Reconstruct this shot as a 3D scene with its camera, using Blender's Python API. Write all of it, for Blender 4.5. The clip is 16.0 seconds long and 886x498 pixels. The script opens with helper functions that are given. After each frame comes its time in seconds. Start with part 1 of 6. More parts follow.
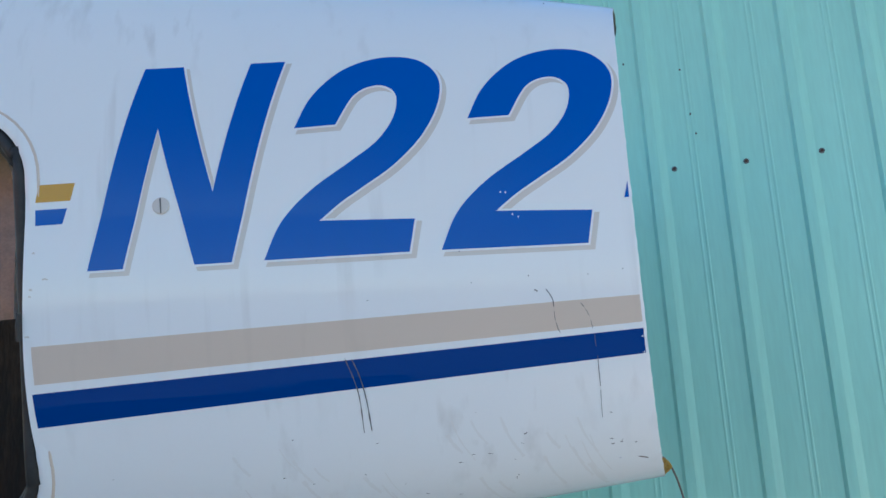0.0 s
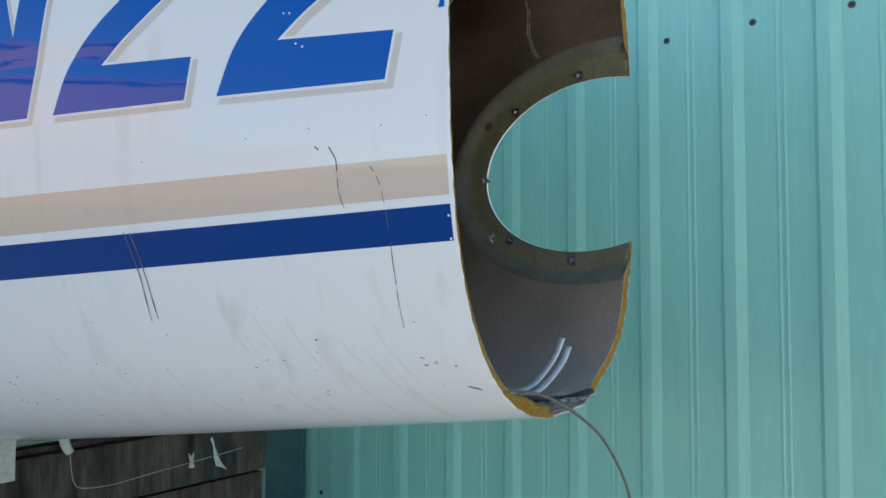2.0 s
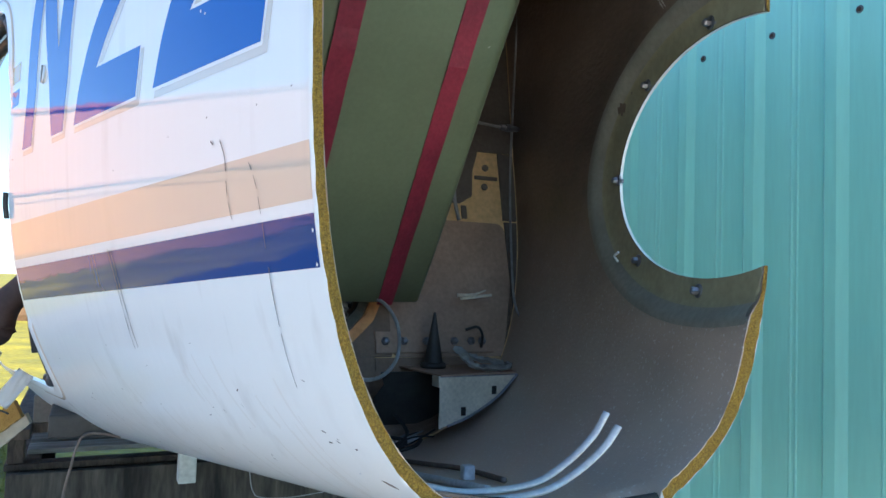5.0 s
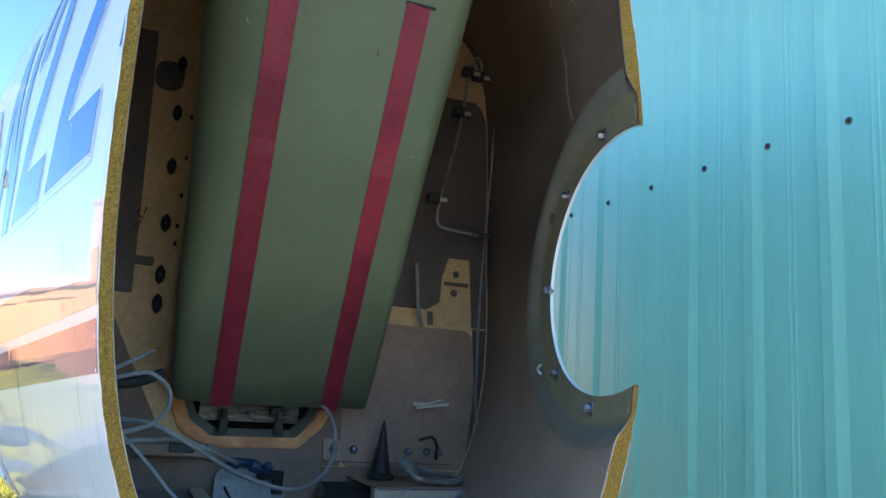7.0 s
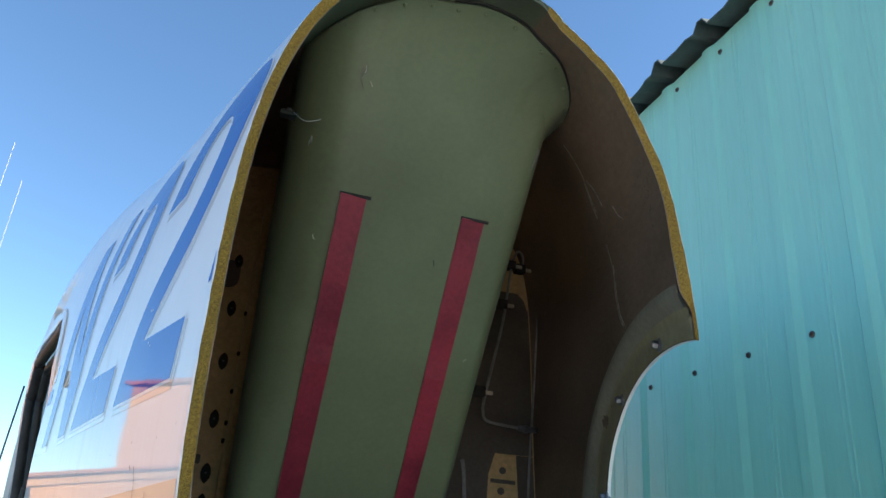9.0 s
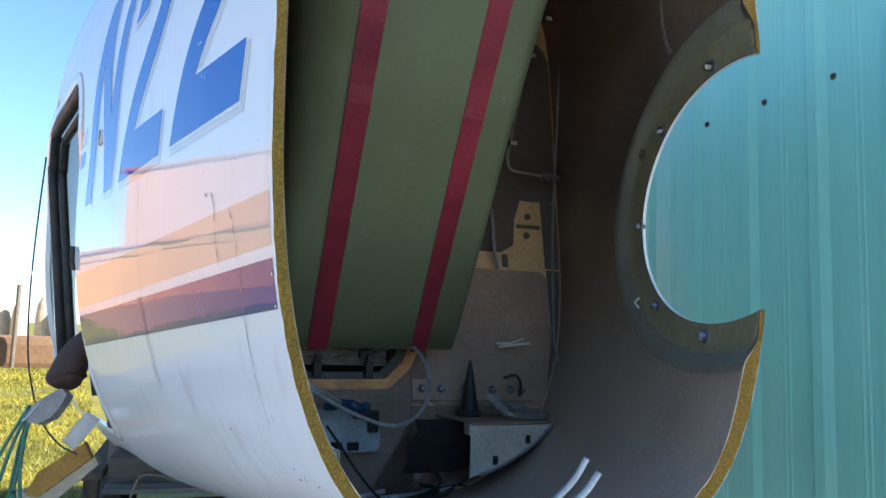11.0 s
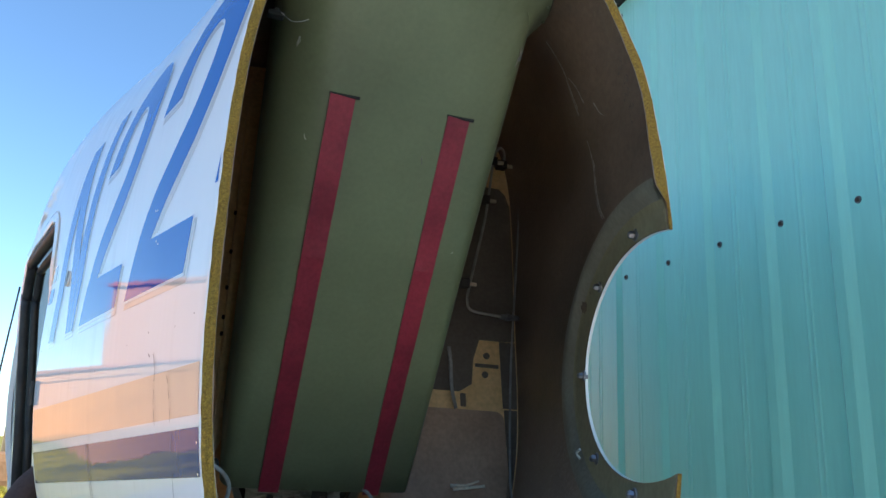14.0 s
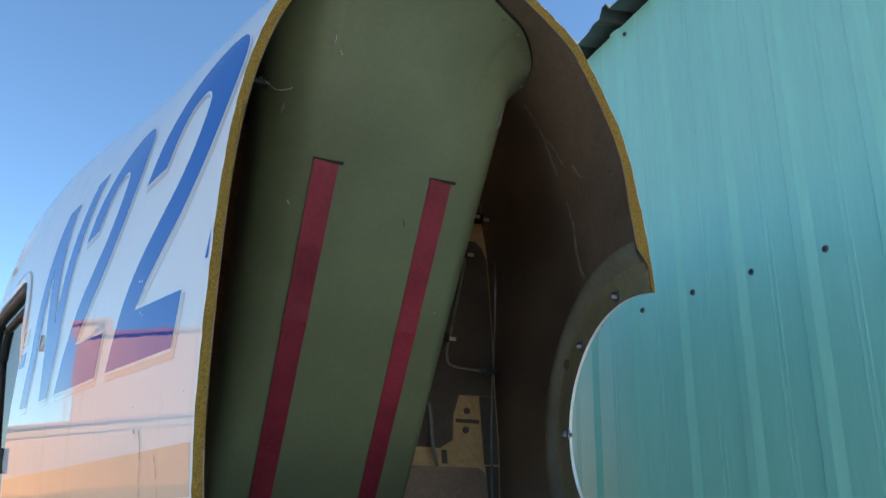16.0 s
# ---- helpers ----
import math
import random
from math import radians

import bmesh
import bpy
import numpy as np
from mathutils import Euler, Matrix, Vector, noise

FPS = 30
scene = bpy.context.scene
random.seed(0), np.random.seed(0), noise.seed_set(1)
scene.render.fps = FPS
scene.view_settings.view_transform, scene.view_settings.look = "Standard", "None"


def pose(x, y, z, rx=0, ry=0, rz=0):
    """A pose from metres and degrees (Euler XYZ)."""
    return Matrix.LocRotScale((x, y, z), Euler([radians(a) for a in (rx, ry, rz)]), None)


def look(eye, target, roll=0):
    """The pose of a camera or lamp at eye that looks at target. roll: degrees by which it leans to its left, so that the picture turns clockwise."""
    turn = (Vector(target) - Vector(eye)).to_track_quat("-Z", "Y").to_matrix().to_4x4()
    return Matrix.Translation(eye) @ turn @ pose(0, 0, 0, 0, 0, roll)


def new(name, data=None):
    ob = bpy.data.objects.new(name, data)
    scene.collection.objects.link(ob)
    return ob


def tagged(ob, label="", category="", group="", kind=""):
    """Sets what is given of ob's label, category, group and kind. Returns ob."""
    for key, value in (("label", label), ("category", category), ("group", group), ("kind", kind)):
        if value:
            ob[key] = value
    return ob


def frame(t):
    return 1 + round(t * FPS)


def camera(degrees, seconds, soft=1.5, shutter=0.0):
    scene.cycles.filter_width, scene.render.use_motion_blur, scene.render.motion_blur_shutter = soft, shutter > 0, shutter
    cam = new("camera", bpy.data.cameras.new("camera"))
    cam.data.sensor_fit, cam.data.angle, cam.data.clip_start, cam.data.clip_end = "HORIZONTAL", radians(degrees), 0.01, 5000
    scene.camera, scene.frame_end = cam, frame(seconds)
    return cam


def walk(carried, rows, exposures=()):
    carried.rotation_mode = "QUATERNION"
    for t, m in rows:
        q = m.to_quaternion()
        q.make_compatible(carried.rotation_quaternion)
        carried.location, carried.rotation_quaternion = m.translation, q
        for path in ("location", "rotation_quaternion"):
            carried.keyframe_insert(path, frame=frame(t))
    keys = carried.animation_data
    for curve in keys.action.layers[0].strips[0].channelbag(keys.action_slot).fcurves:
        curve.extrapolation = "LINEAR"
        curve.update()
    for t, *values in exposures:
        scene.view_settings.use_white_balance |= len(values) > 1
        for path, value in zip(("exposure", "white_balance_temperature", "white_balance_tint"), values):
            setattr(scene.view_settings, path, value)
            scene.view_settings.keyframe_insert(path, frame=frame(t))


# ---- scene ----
from mathutils.bvhtree import BVHTree

cam = camera(61.3, 16.0)
PATH = [
    (0, (-1.368, -0.033, 1.335), (0.522, 0.525, 1.675), -3.7),
    (0.5, (-1.252, -0.253, 1.341), (0.531, 0.578, 1.699), -2.1),
    (1, (-1.054, -0.359, 1.343), (0.579, 0.745, 1.682), -0.6),
    (1.5, (-0.871, -0.451, 1.355), (0.651, 0.824, 1.593), 0.1),
    (2, (-0.822, -0.444, 1.311), (0.715, 0.833, 1.403), 0.1),
    (2.5, (-0.817, -0.429, 1.314), (0.748, 0.817, 1.338), 0.1),
    (3, (-0.785, -0.401, 1.331), (0.752, 0.879, 1.345), -0.3),
    (3.5, (-0.714, -0.419, 1.334), (0.71, 0.984, 1.376), -0.6),
    (3.7, (-0.665, -0.424, 1.334), (0.687, 1.05, 1.395), -0.5),
    (5.8, (-0.253, -0.498, 1.346), (0.427, 1.38, 1.451), 2.9),
    (6, (-0.224, -0.504, 1.346), (0.444, 1.378, 1.461), 3.0),
    (6.5, (-0.22, -0.502, 1.34), (0.445, 1.376, 1.517), 3.4),
    (7, (-0.229, -0.53, 1.357), (0.437, 1.321, 1.722), 3.8),
    (7.3, (-0.253, -0.545, 1.372), (0.418, 1.264, 1.899), 4.0),
    (7.5, (-0.253, -0.548, 1.379), (0.358, 1.244, 2.022), 4.7),
    (8, (-0.269, -0.548, 1.39), (0.26, 1.193, 2.221), 6.1),
    (8.5, (-0.269, -0.55, 1.386), (0.227, 1.189, 2.24), 6.0),
    (9, (-0.267, -0.547, 1.389), (0.251, 1.214, 2.182), 4.6),
    (9.5, (-0.269, -0.543, 1.376), (0.324, 1.252, 2.029), 2.9),
    (10, (-0.317, -0.535, 1.364), (0.337, 1.296, 1.835), 2.2),
    (10.2, (-0.321, -0.531, 1.352), (0.346, 1.312, 1.751), 1.9),
    (12.3, (-0.298, -0.503, 1.323), (0.217, 1.422, 1.498), 2.1),
    (12.5, (-0.282, -0.512, 1.309), (0.226, 1.411, 1.524), 2.0),
    (13, (-0.271, -0.547, 1.324), (0.27, 1.358, 1.605), 2.5),
    (13.5, (-0.272, -0.556, 1.339), (0.314, 1.317, 1.722), 2.9),
    (14, (-0.29, -0.58, 1.374), (0.328, 1.245, 1.911), 2.9),
    (14.5, (-0.317, -0.599, 1.402), (0.31, 1.169, 2.096), 2.7),
    (15, (-0.312, -0.616, 1.419), (0.325, 1.105, 2.214), 2.6),
    (15.5, (-0.315, -0.608, 1.418), (0.334, 1.102, 2.226), 2.3),
    (16, (-0.31, -0.585, 1.395), (0.367, 1.182, 2.043), 1.5),
]
walk(cam, [(t, look(eye, target, roll)) for t, eye, target, roll in PATH], [(0, 1.94, 5850, 4), (0.6, 1.82, 5800, 4), (2, 2.08, 6300, 4), (3.7, 2.3, 6750, 3), (5.8, 2.52, 5350, 5), (7, 2.5, 5450, 5), (7.5, 2.38, 5550, 5), (8, 1.87, 5850, 2), (9.3, 1.93, 5850, 2), (10.2, 2.18, 5850, 4), (12.3, 2.18, 5300, 7), (13.5, 2.18, 5550, 5), (14.5, 1.87, 5850, 2), (15.6, 1.82, 5750, 2), (16, 1.82, 5850, 2)])

# ---------------------------------------------------------------- light
SUN_EL, SUN_AZ = 32.0, -25.0          # elevation; azimuth from +x towards +y
world = bpy.data.worlds.new("world")
scene.world = world
world.use_nodes = True
wn = world.node_tree.nodes
sky = wn.new("ShaderNodeTexSky")
sky.sky_type = 'NISHITA'
sky.sun_disc = False
sky.sun_elevation = radians(SUN_EL)
sky.sun_rotation = radians(90 - SUN_AZ)
sky.altitude = 1200
sky.air_density, sky.dust_density, sky.ozone_density = 1.1, 0.05, 2.6
world.node_tree.links.new(sky.outputs[0], wn["Background"].inputs[0])
wn["Background"].inputs[1].default_value = 0.066
sun = new("sun", bpy.data.lights.new("sun", 'SUN'))
sun.data.energy, sun.data.angle, sun.data.color = 5.0, radians(0.6), (1.0, 0.84, 0.64)
sdir = Vector((math.cos(radians(SUN_EL)) * math.cos(radians(SUN_AZ)), math.cos(radians(SUN_EL)) * math.sin(radians(SUN_AZ)), math.sin(radians(SUN_EL))))
sun.matrix_world = look(sdir * 60, (0, 0, 0))

# ---------------------------------------------------------------- materials


def mat(name, col, col2=None, rough=0.6, metal=0.0, scale=8.0, fine=90.0, bump=0.15, depth=0.002, coat=0.0, stretch=(1, 1, 1), spread=0.12, coat_rough=0.04, spec=0.5, per_object=0.0, rough_var=0.12):
    """Two-scale noise colour, roughness variation and fine relief."""
    m = bpy.data.materials.new(name)
    m.use_nodes = True
    nt = m.node_tree
    nodes, link = nt.nodes, nt.links.new
    b = nodes["Principled BSDF"]
    tc = nodes.new("ShaderNodeTexCoord")
    mp = nodes.new("ShaderNodeMapping")
    mp.inputs["Scale"].default_value = stretch
    link(tc.outputs["Object"], mp.inputs[0])
    big = nodes.new("ShaderNodeTexNoise")
    big.inputs["Scale"].default_value, big.inputs["Detail"].default_value, big.inputs["Roughness"].default_value = scale, 6, 0.6
    small = nodes.new("ShaderNodeTexNoise")
    small.inputs["Scale"].default_value, small.inputs["Detail"].default_value = fine, 4
    link(mp.outputs[0], big.inputs[0])
    link(mp.outputs[0], small.inputs[0])
    ramp = nodes.new("ShaderNodeValToRGB")
    ramp.color_ramp.elements[0].position, ramp.color_ramp.elements[1].position = 0.35, 0.68
    c2 = col2 or tuple(c * 0.72 for c in col)
    ramp.color_ramp.elements[0].color, ramp.color_ramp.elements[1].color = (*c2, 1), (*col, 1)
    link(big.outputs[0], ramp.inputs[0])
    hsv = nodes.new("ShaderNodeHueSaturation")
    mr = nodes.new("ShaderNodeMapRange")
    mr.inputs[3].default_value, mr.inputs[4].default_value = 1 - spread, 1 + spread
    mr.inputs[1].default_value, mr.inputs[2].default_value = 0.3, 0.7
    link(small.outputs[0], mr.inputs[0])
    if per_object:
        oi = nodes.new("ShaderNodeObjectInfo")
        mr2 = nodes.new("ShaderNodeMapRange")
        mr2.inputs[3].default_value, mr2.inputs[4].default_value = 1 - per_object, 1 + per_object
        link(oi.outputs["Random"], mr2.inputs[0])
        mul = nodes.new("ShaderNodeMath")
        mul.operation = 'MULTIPLY'
        link(mr.outputs[0], mul.inputs[0])
        link(mr2.outputs[0], mul.inputs[1])
        link(mul.outputs[0], hsv.inputs["Value"])
    else:
        link(mr.outputs[0], hsv.inputs["Value"])
    link(ramp.outputs[0], hsv.inputs["Color"])
    link(hsv.outputs[0], b.inputs["Base Color"])
    rr = nodes.new("ShaderNodeMapRange")
    rr.inputs[3].default_value, rr.inputs[4].default_value = max(0.02, rough - rough_var), min(1, rough + rough_var)
    link(big.outputs[0], rr.inputs[0])
    link(rr.outputs[0], b.inputs["Roughness"])
    b.inputs["Metallic"].default_value = metal
    b.inputs["Coat Weight"].default_value = coat
    b.inputs["Coat Roughness"].default_value = coat_rough
    b.inputs["Specular IOR Level"].default_value = spec
    if bump:
        bp = nodes.new("ShaderNodeBump")
        bp.inputs["Strength"].default_value, bp.inputs["Distance"].default_value = bump, depth
        link(small.outputs[0], bp.inputs["Height"])
        link(bp.outputs[0], b.inputs["Normal"])
        link(bp.outputs[0], b.inputs["Coat Normal"])
    return m


def paint(name, col, dirt=(0.42, 0.38, 0.33), amount=0.35, rough=0.3, gloss=1.0):
    """Clear-coated aircraft paint with faint rain streaks and a slightly wavy surface."""
    m = bpy.data.materials.new(name)
    m.use_nodes = True
    nt = m.node_tree
    nodes, link = nt.nodes, nt.links.new
    b = nodes["Principled BSDF"]
    tc = nodes.new("ShaderNodeTexCoord")
    mp = nodes.new("ShaderNodeMapping")
    mp.inputs["Scale"].default_value = (26, 26, 1.6)
    link(tc.outputs["Object"], mp.inputs[0])
    streak = nodes.new("ShaderNodeTexNoise")
    streak.inputs["Scale"].default_value, streak.inputs["Detail"].default_value = 1.4, 6
    link(mp.outputs[0], streak.inputs[0])
    patch = nodes.new("ShaderNodeTexNoise")
    patch.inputs["Scale"].default_value, patch.inputs["Detail"].default_value = 5, 5
    link(tc.outputs["Object"], patch.inputs[0])
    r1 = nodes.new("ShaderNodeMapRange")
    r1.inputs[1].default_value, r1.inputs[2].default_value = 0.55, 0.8
    link(streak.outputs[0], r1.inputs[0])
    r2 = nodes.new("ShaderNodeMapRange")
    r2.inputs[1].default_value, r2.inputs[2].default_value = 0.4, 0.7
    link(patch.outputs[0], r2.inputs[0])
    mu = nodes.new("ShaderNodeMath")
    mu.operation = 'MULTIPLY'
    link(r1.outputs[0], mu.inputs[0])
    link(r2.outputs[0], mu.inputs[1])
    mu2 = nodes.new("ShaderNodeMath")
    mu2.operation = 'MULTIPLY'
    mu2.inputs[1].default_value = amount
    link(mu.outputs[0], mu2.inputs[0])
    mix = nodes.new("ShaderNodeMix")
    mix.data_type = 'RGBA'
    mix.inputs["A"].default_value, mix.inputs["B"].default_value = (*col, 1), (*dirt, 1)
    link(mu2.outputs[0], mix.inputs["Factor"])
    link(mix.outputs["Result"], b.inputs["Base Color"])
    b.inputs["Roughness"].default_value = rough
    run = nodes.new("ShaderNodeTexNoise")
    run.inputs["Scale"].default_value, run.inputs["Detail"].default_value = 1.0, 5
    mpr = nodes.new("ShaderNodeMapping")
    mpr.inputs["Scale"].default_value = (90, 90, 2.2)
    link(tc.outputs["Object"], mpr.inputs[0])
    link(mpr.outputs[0], run.inputs[0])
    cw = nodes.new("ShaderNodeMapRange")
    cw.inputs[1].default_value, cw.inputs[2].default_value = 0.50, 0.72
    cw.inputs[3].default_value, cw.inputs[4].default_value = gloss, gloss * 0.93
    link(run.outputs[0], cw.inputs[0])
    link(cw.outputs[0], b.inputs["Coat Weight"])
    b.inputs["Coat Roughness"].default_value = 0.035
    b.inputs["Coat IOR"].default_value = 1.39
    b.inputs["Specular IOR Level"].default_value = 0.0
    wave = nodes.new("ShaderNodeTexNoise")
    wave.inputs["Scale"].default_value, wave.inputs["Detail"].default_value = 14, 2
    mpw = nodes.new("ShaderNodeMapping")
    mpw.inputs["Scale"].default_value = (1, 1, 0.35)
    link(tc.outputs["Object"], mpw.inputs[0])
    link(mpw.outputs[0], wave.inputs[0])
    bp = nodes.new("ShaderNodeBump")
    bp.inputs["Strength"].default_value, bp.inputs["Distance"].default_value = 0.08, 0.004
    link(wave.outputs[0], bp.inputs["Height"])
    link(bp.outputs[0], b.inputs["Normal"])
    link(bp.outputs[0], b.inputs["Coat Normal"])
    return m


WHITE = paint("white_paint", (0.83, 0.825, 0.81), amount=0.5, gloss=0.8)
BLUE = paint("blue_paint", (0.0002, 0.092, 0.43), (0.002, 0.11, 0.34), 0.3, gloss=0.8)
NAVY = paint("navy_paint", (0.0002, 0.044, 0.225), (0.002, 0.055, 0.18), 0.3)
BEIGE = paint("beige_paint", (0.66, 0.545, 0.44), (0.40, 0.33, 0.27), 0.5)
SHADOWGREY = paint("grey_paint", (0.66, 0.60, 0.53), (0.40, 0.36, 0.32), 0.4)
GOLD = paint("gold_paint", (0.58, 0.30, 0.02), (0.3, 0.2, 0.08), 0.3)


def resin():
    """Dark brown resin laminate, painted paler towards the dusty belly for the light there."""
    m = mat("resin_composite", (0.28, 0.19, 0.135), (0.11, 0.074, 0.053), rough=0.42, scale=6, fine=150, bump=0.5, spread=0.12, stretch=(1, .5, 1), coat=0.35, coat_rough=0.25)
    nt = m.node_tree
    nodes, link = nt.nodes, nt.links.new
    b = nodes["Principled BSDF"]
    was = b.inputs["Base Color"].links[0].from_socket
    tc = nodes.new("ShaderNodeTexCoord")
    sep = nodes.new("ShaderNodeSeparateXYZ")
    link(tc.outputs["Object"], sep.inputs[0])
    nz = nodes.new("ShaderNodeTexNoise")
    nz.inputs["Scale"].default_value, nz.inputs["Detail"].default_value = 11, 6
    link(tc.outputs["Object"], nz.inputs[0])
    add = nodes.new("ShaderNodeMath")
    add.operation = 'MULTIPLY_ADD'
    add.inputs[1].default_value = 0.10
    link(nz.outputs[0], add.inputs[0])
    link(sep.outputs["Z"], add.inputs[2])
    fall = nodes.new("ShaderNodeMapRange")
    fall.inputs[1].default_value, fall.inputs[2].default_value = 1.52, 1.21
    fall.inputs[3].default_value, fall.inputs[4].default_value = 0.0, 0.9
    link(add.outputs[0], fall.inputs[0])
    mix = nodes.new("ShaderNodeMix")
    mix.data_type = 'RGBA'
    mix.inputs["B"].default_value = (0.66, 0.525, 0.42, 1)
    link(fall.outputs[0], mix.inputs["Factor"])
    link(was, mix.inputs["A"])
    # pale flecks painted in for the glitter along the belly
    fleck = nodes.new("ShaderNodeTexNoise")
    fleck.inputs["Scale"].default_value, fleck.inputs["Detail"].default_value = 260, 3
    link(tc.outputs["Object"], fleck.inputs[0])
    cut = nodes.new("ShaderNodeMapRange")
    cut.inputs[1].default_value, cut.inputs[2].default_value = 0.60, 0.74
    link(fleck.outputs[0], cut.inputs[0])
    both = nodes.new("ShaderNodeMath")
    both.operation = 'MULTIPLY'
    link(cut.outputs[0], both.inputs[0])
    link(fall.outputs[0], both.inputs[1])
    glint = nodes.new("ShaderNodeMix")
    glint.data_type = 'RGBA'
    glint.inputs["B"].default_value = (0.80, 0.78, 0.74, 1)
    link(both.outputs[0], glint.inputs["Factor"])
    link(mix.outputs["Result"], glint.inputs["A"])
    link(glint.outputs["Result"], b.inputs["Base Color"])
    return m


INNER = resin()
PRIMER = mat("grey_olive_step", (0.29, 0.275, 0.22), (0.21, 0.195, 0.155), rough=0.36, scale=9, fine=140, bump=0.25)
OLIVE = mat("olive_primer", (0.36, 0.325, 0.20), (0.28, 0.25, 0.15), rough=0.45, scale=12, fine=120, bump=0.1)
FOAM = mat("honeycomb_core", (0.46, 0.27, 0.04), (0.27, 0.15, 0.02), rough=0.9, scale=420, fine=900, bump=1.0, depth=0.003, spread=0.4)
GREEN = mat("zinc_green_primer", (0.163, 0.191, 0.112), (0.115, 0.131, 0.075), rough=0.42, scale=3.5, fine=160, bump=0.06, spread=0.05)
# darker copy of the green, for the weaker light under the crown
CROWN = mat("shaded_green_primer", (0.125, 0.138, 0.088), (0.085, 0.090, 0.060), rough=0.45, scale=9, fine=160, bump=0.15, spread=0.1)
RED = mat("red_strap", (0.30, 0.030, 0.055), (0.17, 0.020, 0.036), rough=0.4, scale=11, fine=180, bump=0.3, spread=0.1, rough_var=0.2)
TAN = mat("tan_laminate", (0.80, 0.56, 0.28), (0.70, 0.47, 0.22), rough=0.5, scale=14, fine=110, bump=0.2)
ORANGE = mat("orange_sealant", (0.84, 0.42, 0.15), (0.55, 0.20, 0.06), rough=0.5, scale=16, fine=90, bump=0.2)
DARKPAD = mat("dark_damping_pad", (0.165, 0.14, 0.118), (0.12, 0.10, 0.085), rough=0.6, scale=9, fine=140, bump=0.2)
GREYGREEN = mat("grey_green_sealant", (0.20, 0.20, 0.165), (0.13, 0.13, 0.11), rough=0.6, scale=20, fine=120, bump=0.3)
GREYPAD = mat("grey_damping_pad", (0.45, 0.305, 0.215), (0.33, 0.222, 0.158), rough=0.6, scale=9, fine=140, bump=0.2)
BROWNPAD = mat("brown_laminate_panel", (0.29, 0.19, 0.125), (0.19, 0.124, 0.082), rough=0.55, scale=7, fine=120, bump=0.25)
ALU = mat("dull_aluminium", (0.78, 0.70, 0.56), (0.62, 0.55, 0.43), rough=0.36, metal=0.15, scale=18, fine=200, bump=0.08)
STEELDULL = mat("dull_steel_pipe", (0.46, 0.45, 0.42), (0.30, 0.29, 0.27), rough=0.4, metal=0.4, scale=30, fine=300, bump=0.2)
PLATE = mat("dull_grey_plate", (0.36, 0.38, 0.38), (0.25, 0.26, 0.26), rough=0.5, metal=0.1, scale=25, fine=200, bump=0.1)
STEEL = mat("steel_bolt", (0.42, 0.42, 0.45), (0.20, 0.20, 0.22), rough=0.35, metal=0.9, scale=60, fine=400, bump=0.1)
BLACK = mat("black_rubber", (0.018, 0.017, 0.017), (0.035, 0.033, 0.03), rough=0.6, scale=25, fine=150, bump=0.3)
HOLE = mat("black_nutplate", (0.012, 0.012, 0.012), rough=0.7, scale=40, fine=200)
CABLE_WHITE = mat("white_cable", (0.62, 0.63, 0.66), (0.46, 0.47, 0.49), rough=0.4, scale=30, fine=200, bump=0.1)
CABLE_GREY = mat("grey_cable", (0.36, 0.36, 0.36), (0.22, 0.22, 0.22), rough=0.5, scale=30, fine=200, bump=0.1)
CABLE_GREEN = mat("green_wire", (0.05, 0.20, 0.13), (0.04, 0.14, 0.09), rough=0.45, scale=30, fine=200)
JUNCTION = mat("dark_green_block", (0.02, 0.06, 0.045), (0.015, 0.03, 0.025), rough=0.5, scale=40, fine=200)
ROPE = mat("steel_rope", (0.22, 0.17, 0.14), (0.13, 0.10, 0.085), rough=0.6, metal=0.2, scale=60, fine=600, bump=0.8)
BLUEPLASTIC = mat("blue_plastic", (0.02, 0.055, 0.12), rough=0.4, scale=30, fine=150)
INSULATION = mat("crumpled_insulation", (0.80, 0.78, 0.72), (0.55, 0.52, 0.46), rough=0.8, scale=30, fine=90, bump=0.8, depth=0.006)
TEAL = mat("teal_painted_steel", (0.35, 0.69, 0.565), (0.31, 0.63, 0.515), rough=0.42, scale=1.3, fine=30, bump=0.03, stretch=(1, 3, 0.35), spread=0.035, coat=0.55, coat_rough=0.32)
TEALDARK = mat("dark_teal_steel", (0.05, 0.22, 0.22), (0.04, 0.17, 0.17), rough=0.45, scale=2, fine=30, bump=0.03)
ROOFGREY = mat("weathered_roof_sheet", (0.10, 0.12, 0.115), (0.06, 0.075, 0.07), rough=0.6, metal=0.2, scale=9, fine=60, bump=0.2)
RUST = mat("rusty_screw", (0.10, 0.045, 0.025), (0.045, 0.025, 0.018), rough=0.8, scale=120, fine=600, bump=0.5)
WASHER = mat("galvanised_washer", (0.20, 0.21, 0.20), (0.10, 0.10, 0.095), rough=0.5, metal=0.6, scale=120, fine=600)
WOOD = mat("weathered_wood", (0.055, 0.030, 0.016), (0.004, 0.0035, 0.003), rough=0.85, scale=3, fine=34, bump=0.6, depth=0.004, stretch=(3.5, 3.5, 1.2), spread=0.3, per_object=0.25)
WOODGREY = mat("grey_weathered_wood", (0.105, 0.078, 0.058), (0.012, 0.009, 0.007), rough=0.9, scale=3, fine=34, bump=0.6, depth=0.004, stretch=(7, 7, 1.6), spread=0.3, per_object=0.25)
WOODSTAIN = mat("stained_brown_wood", (0.105, 0.088, 0.068), (0.006, 0.004, 0.003), rough=0.85, scale=2.0, fine=14, bump=0.6, depth=0.004, stretch=(8, 8, 1.3), spread=0.35)
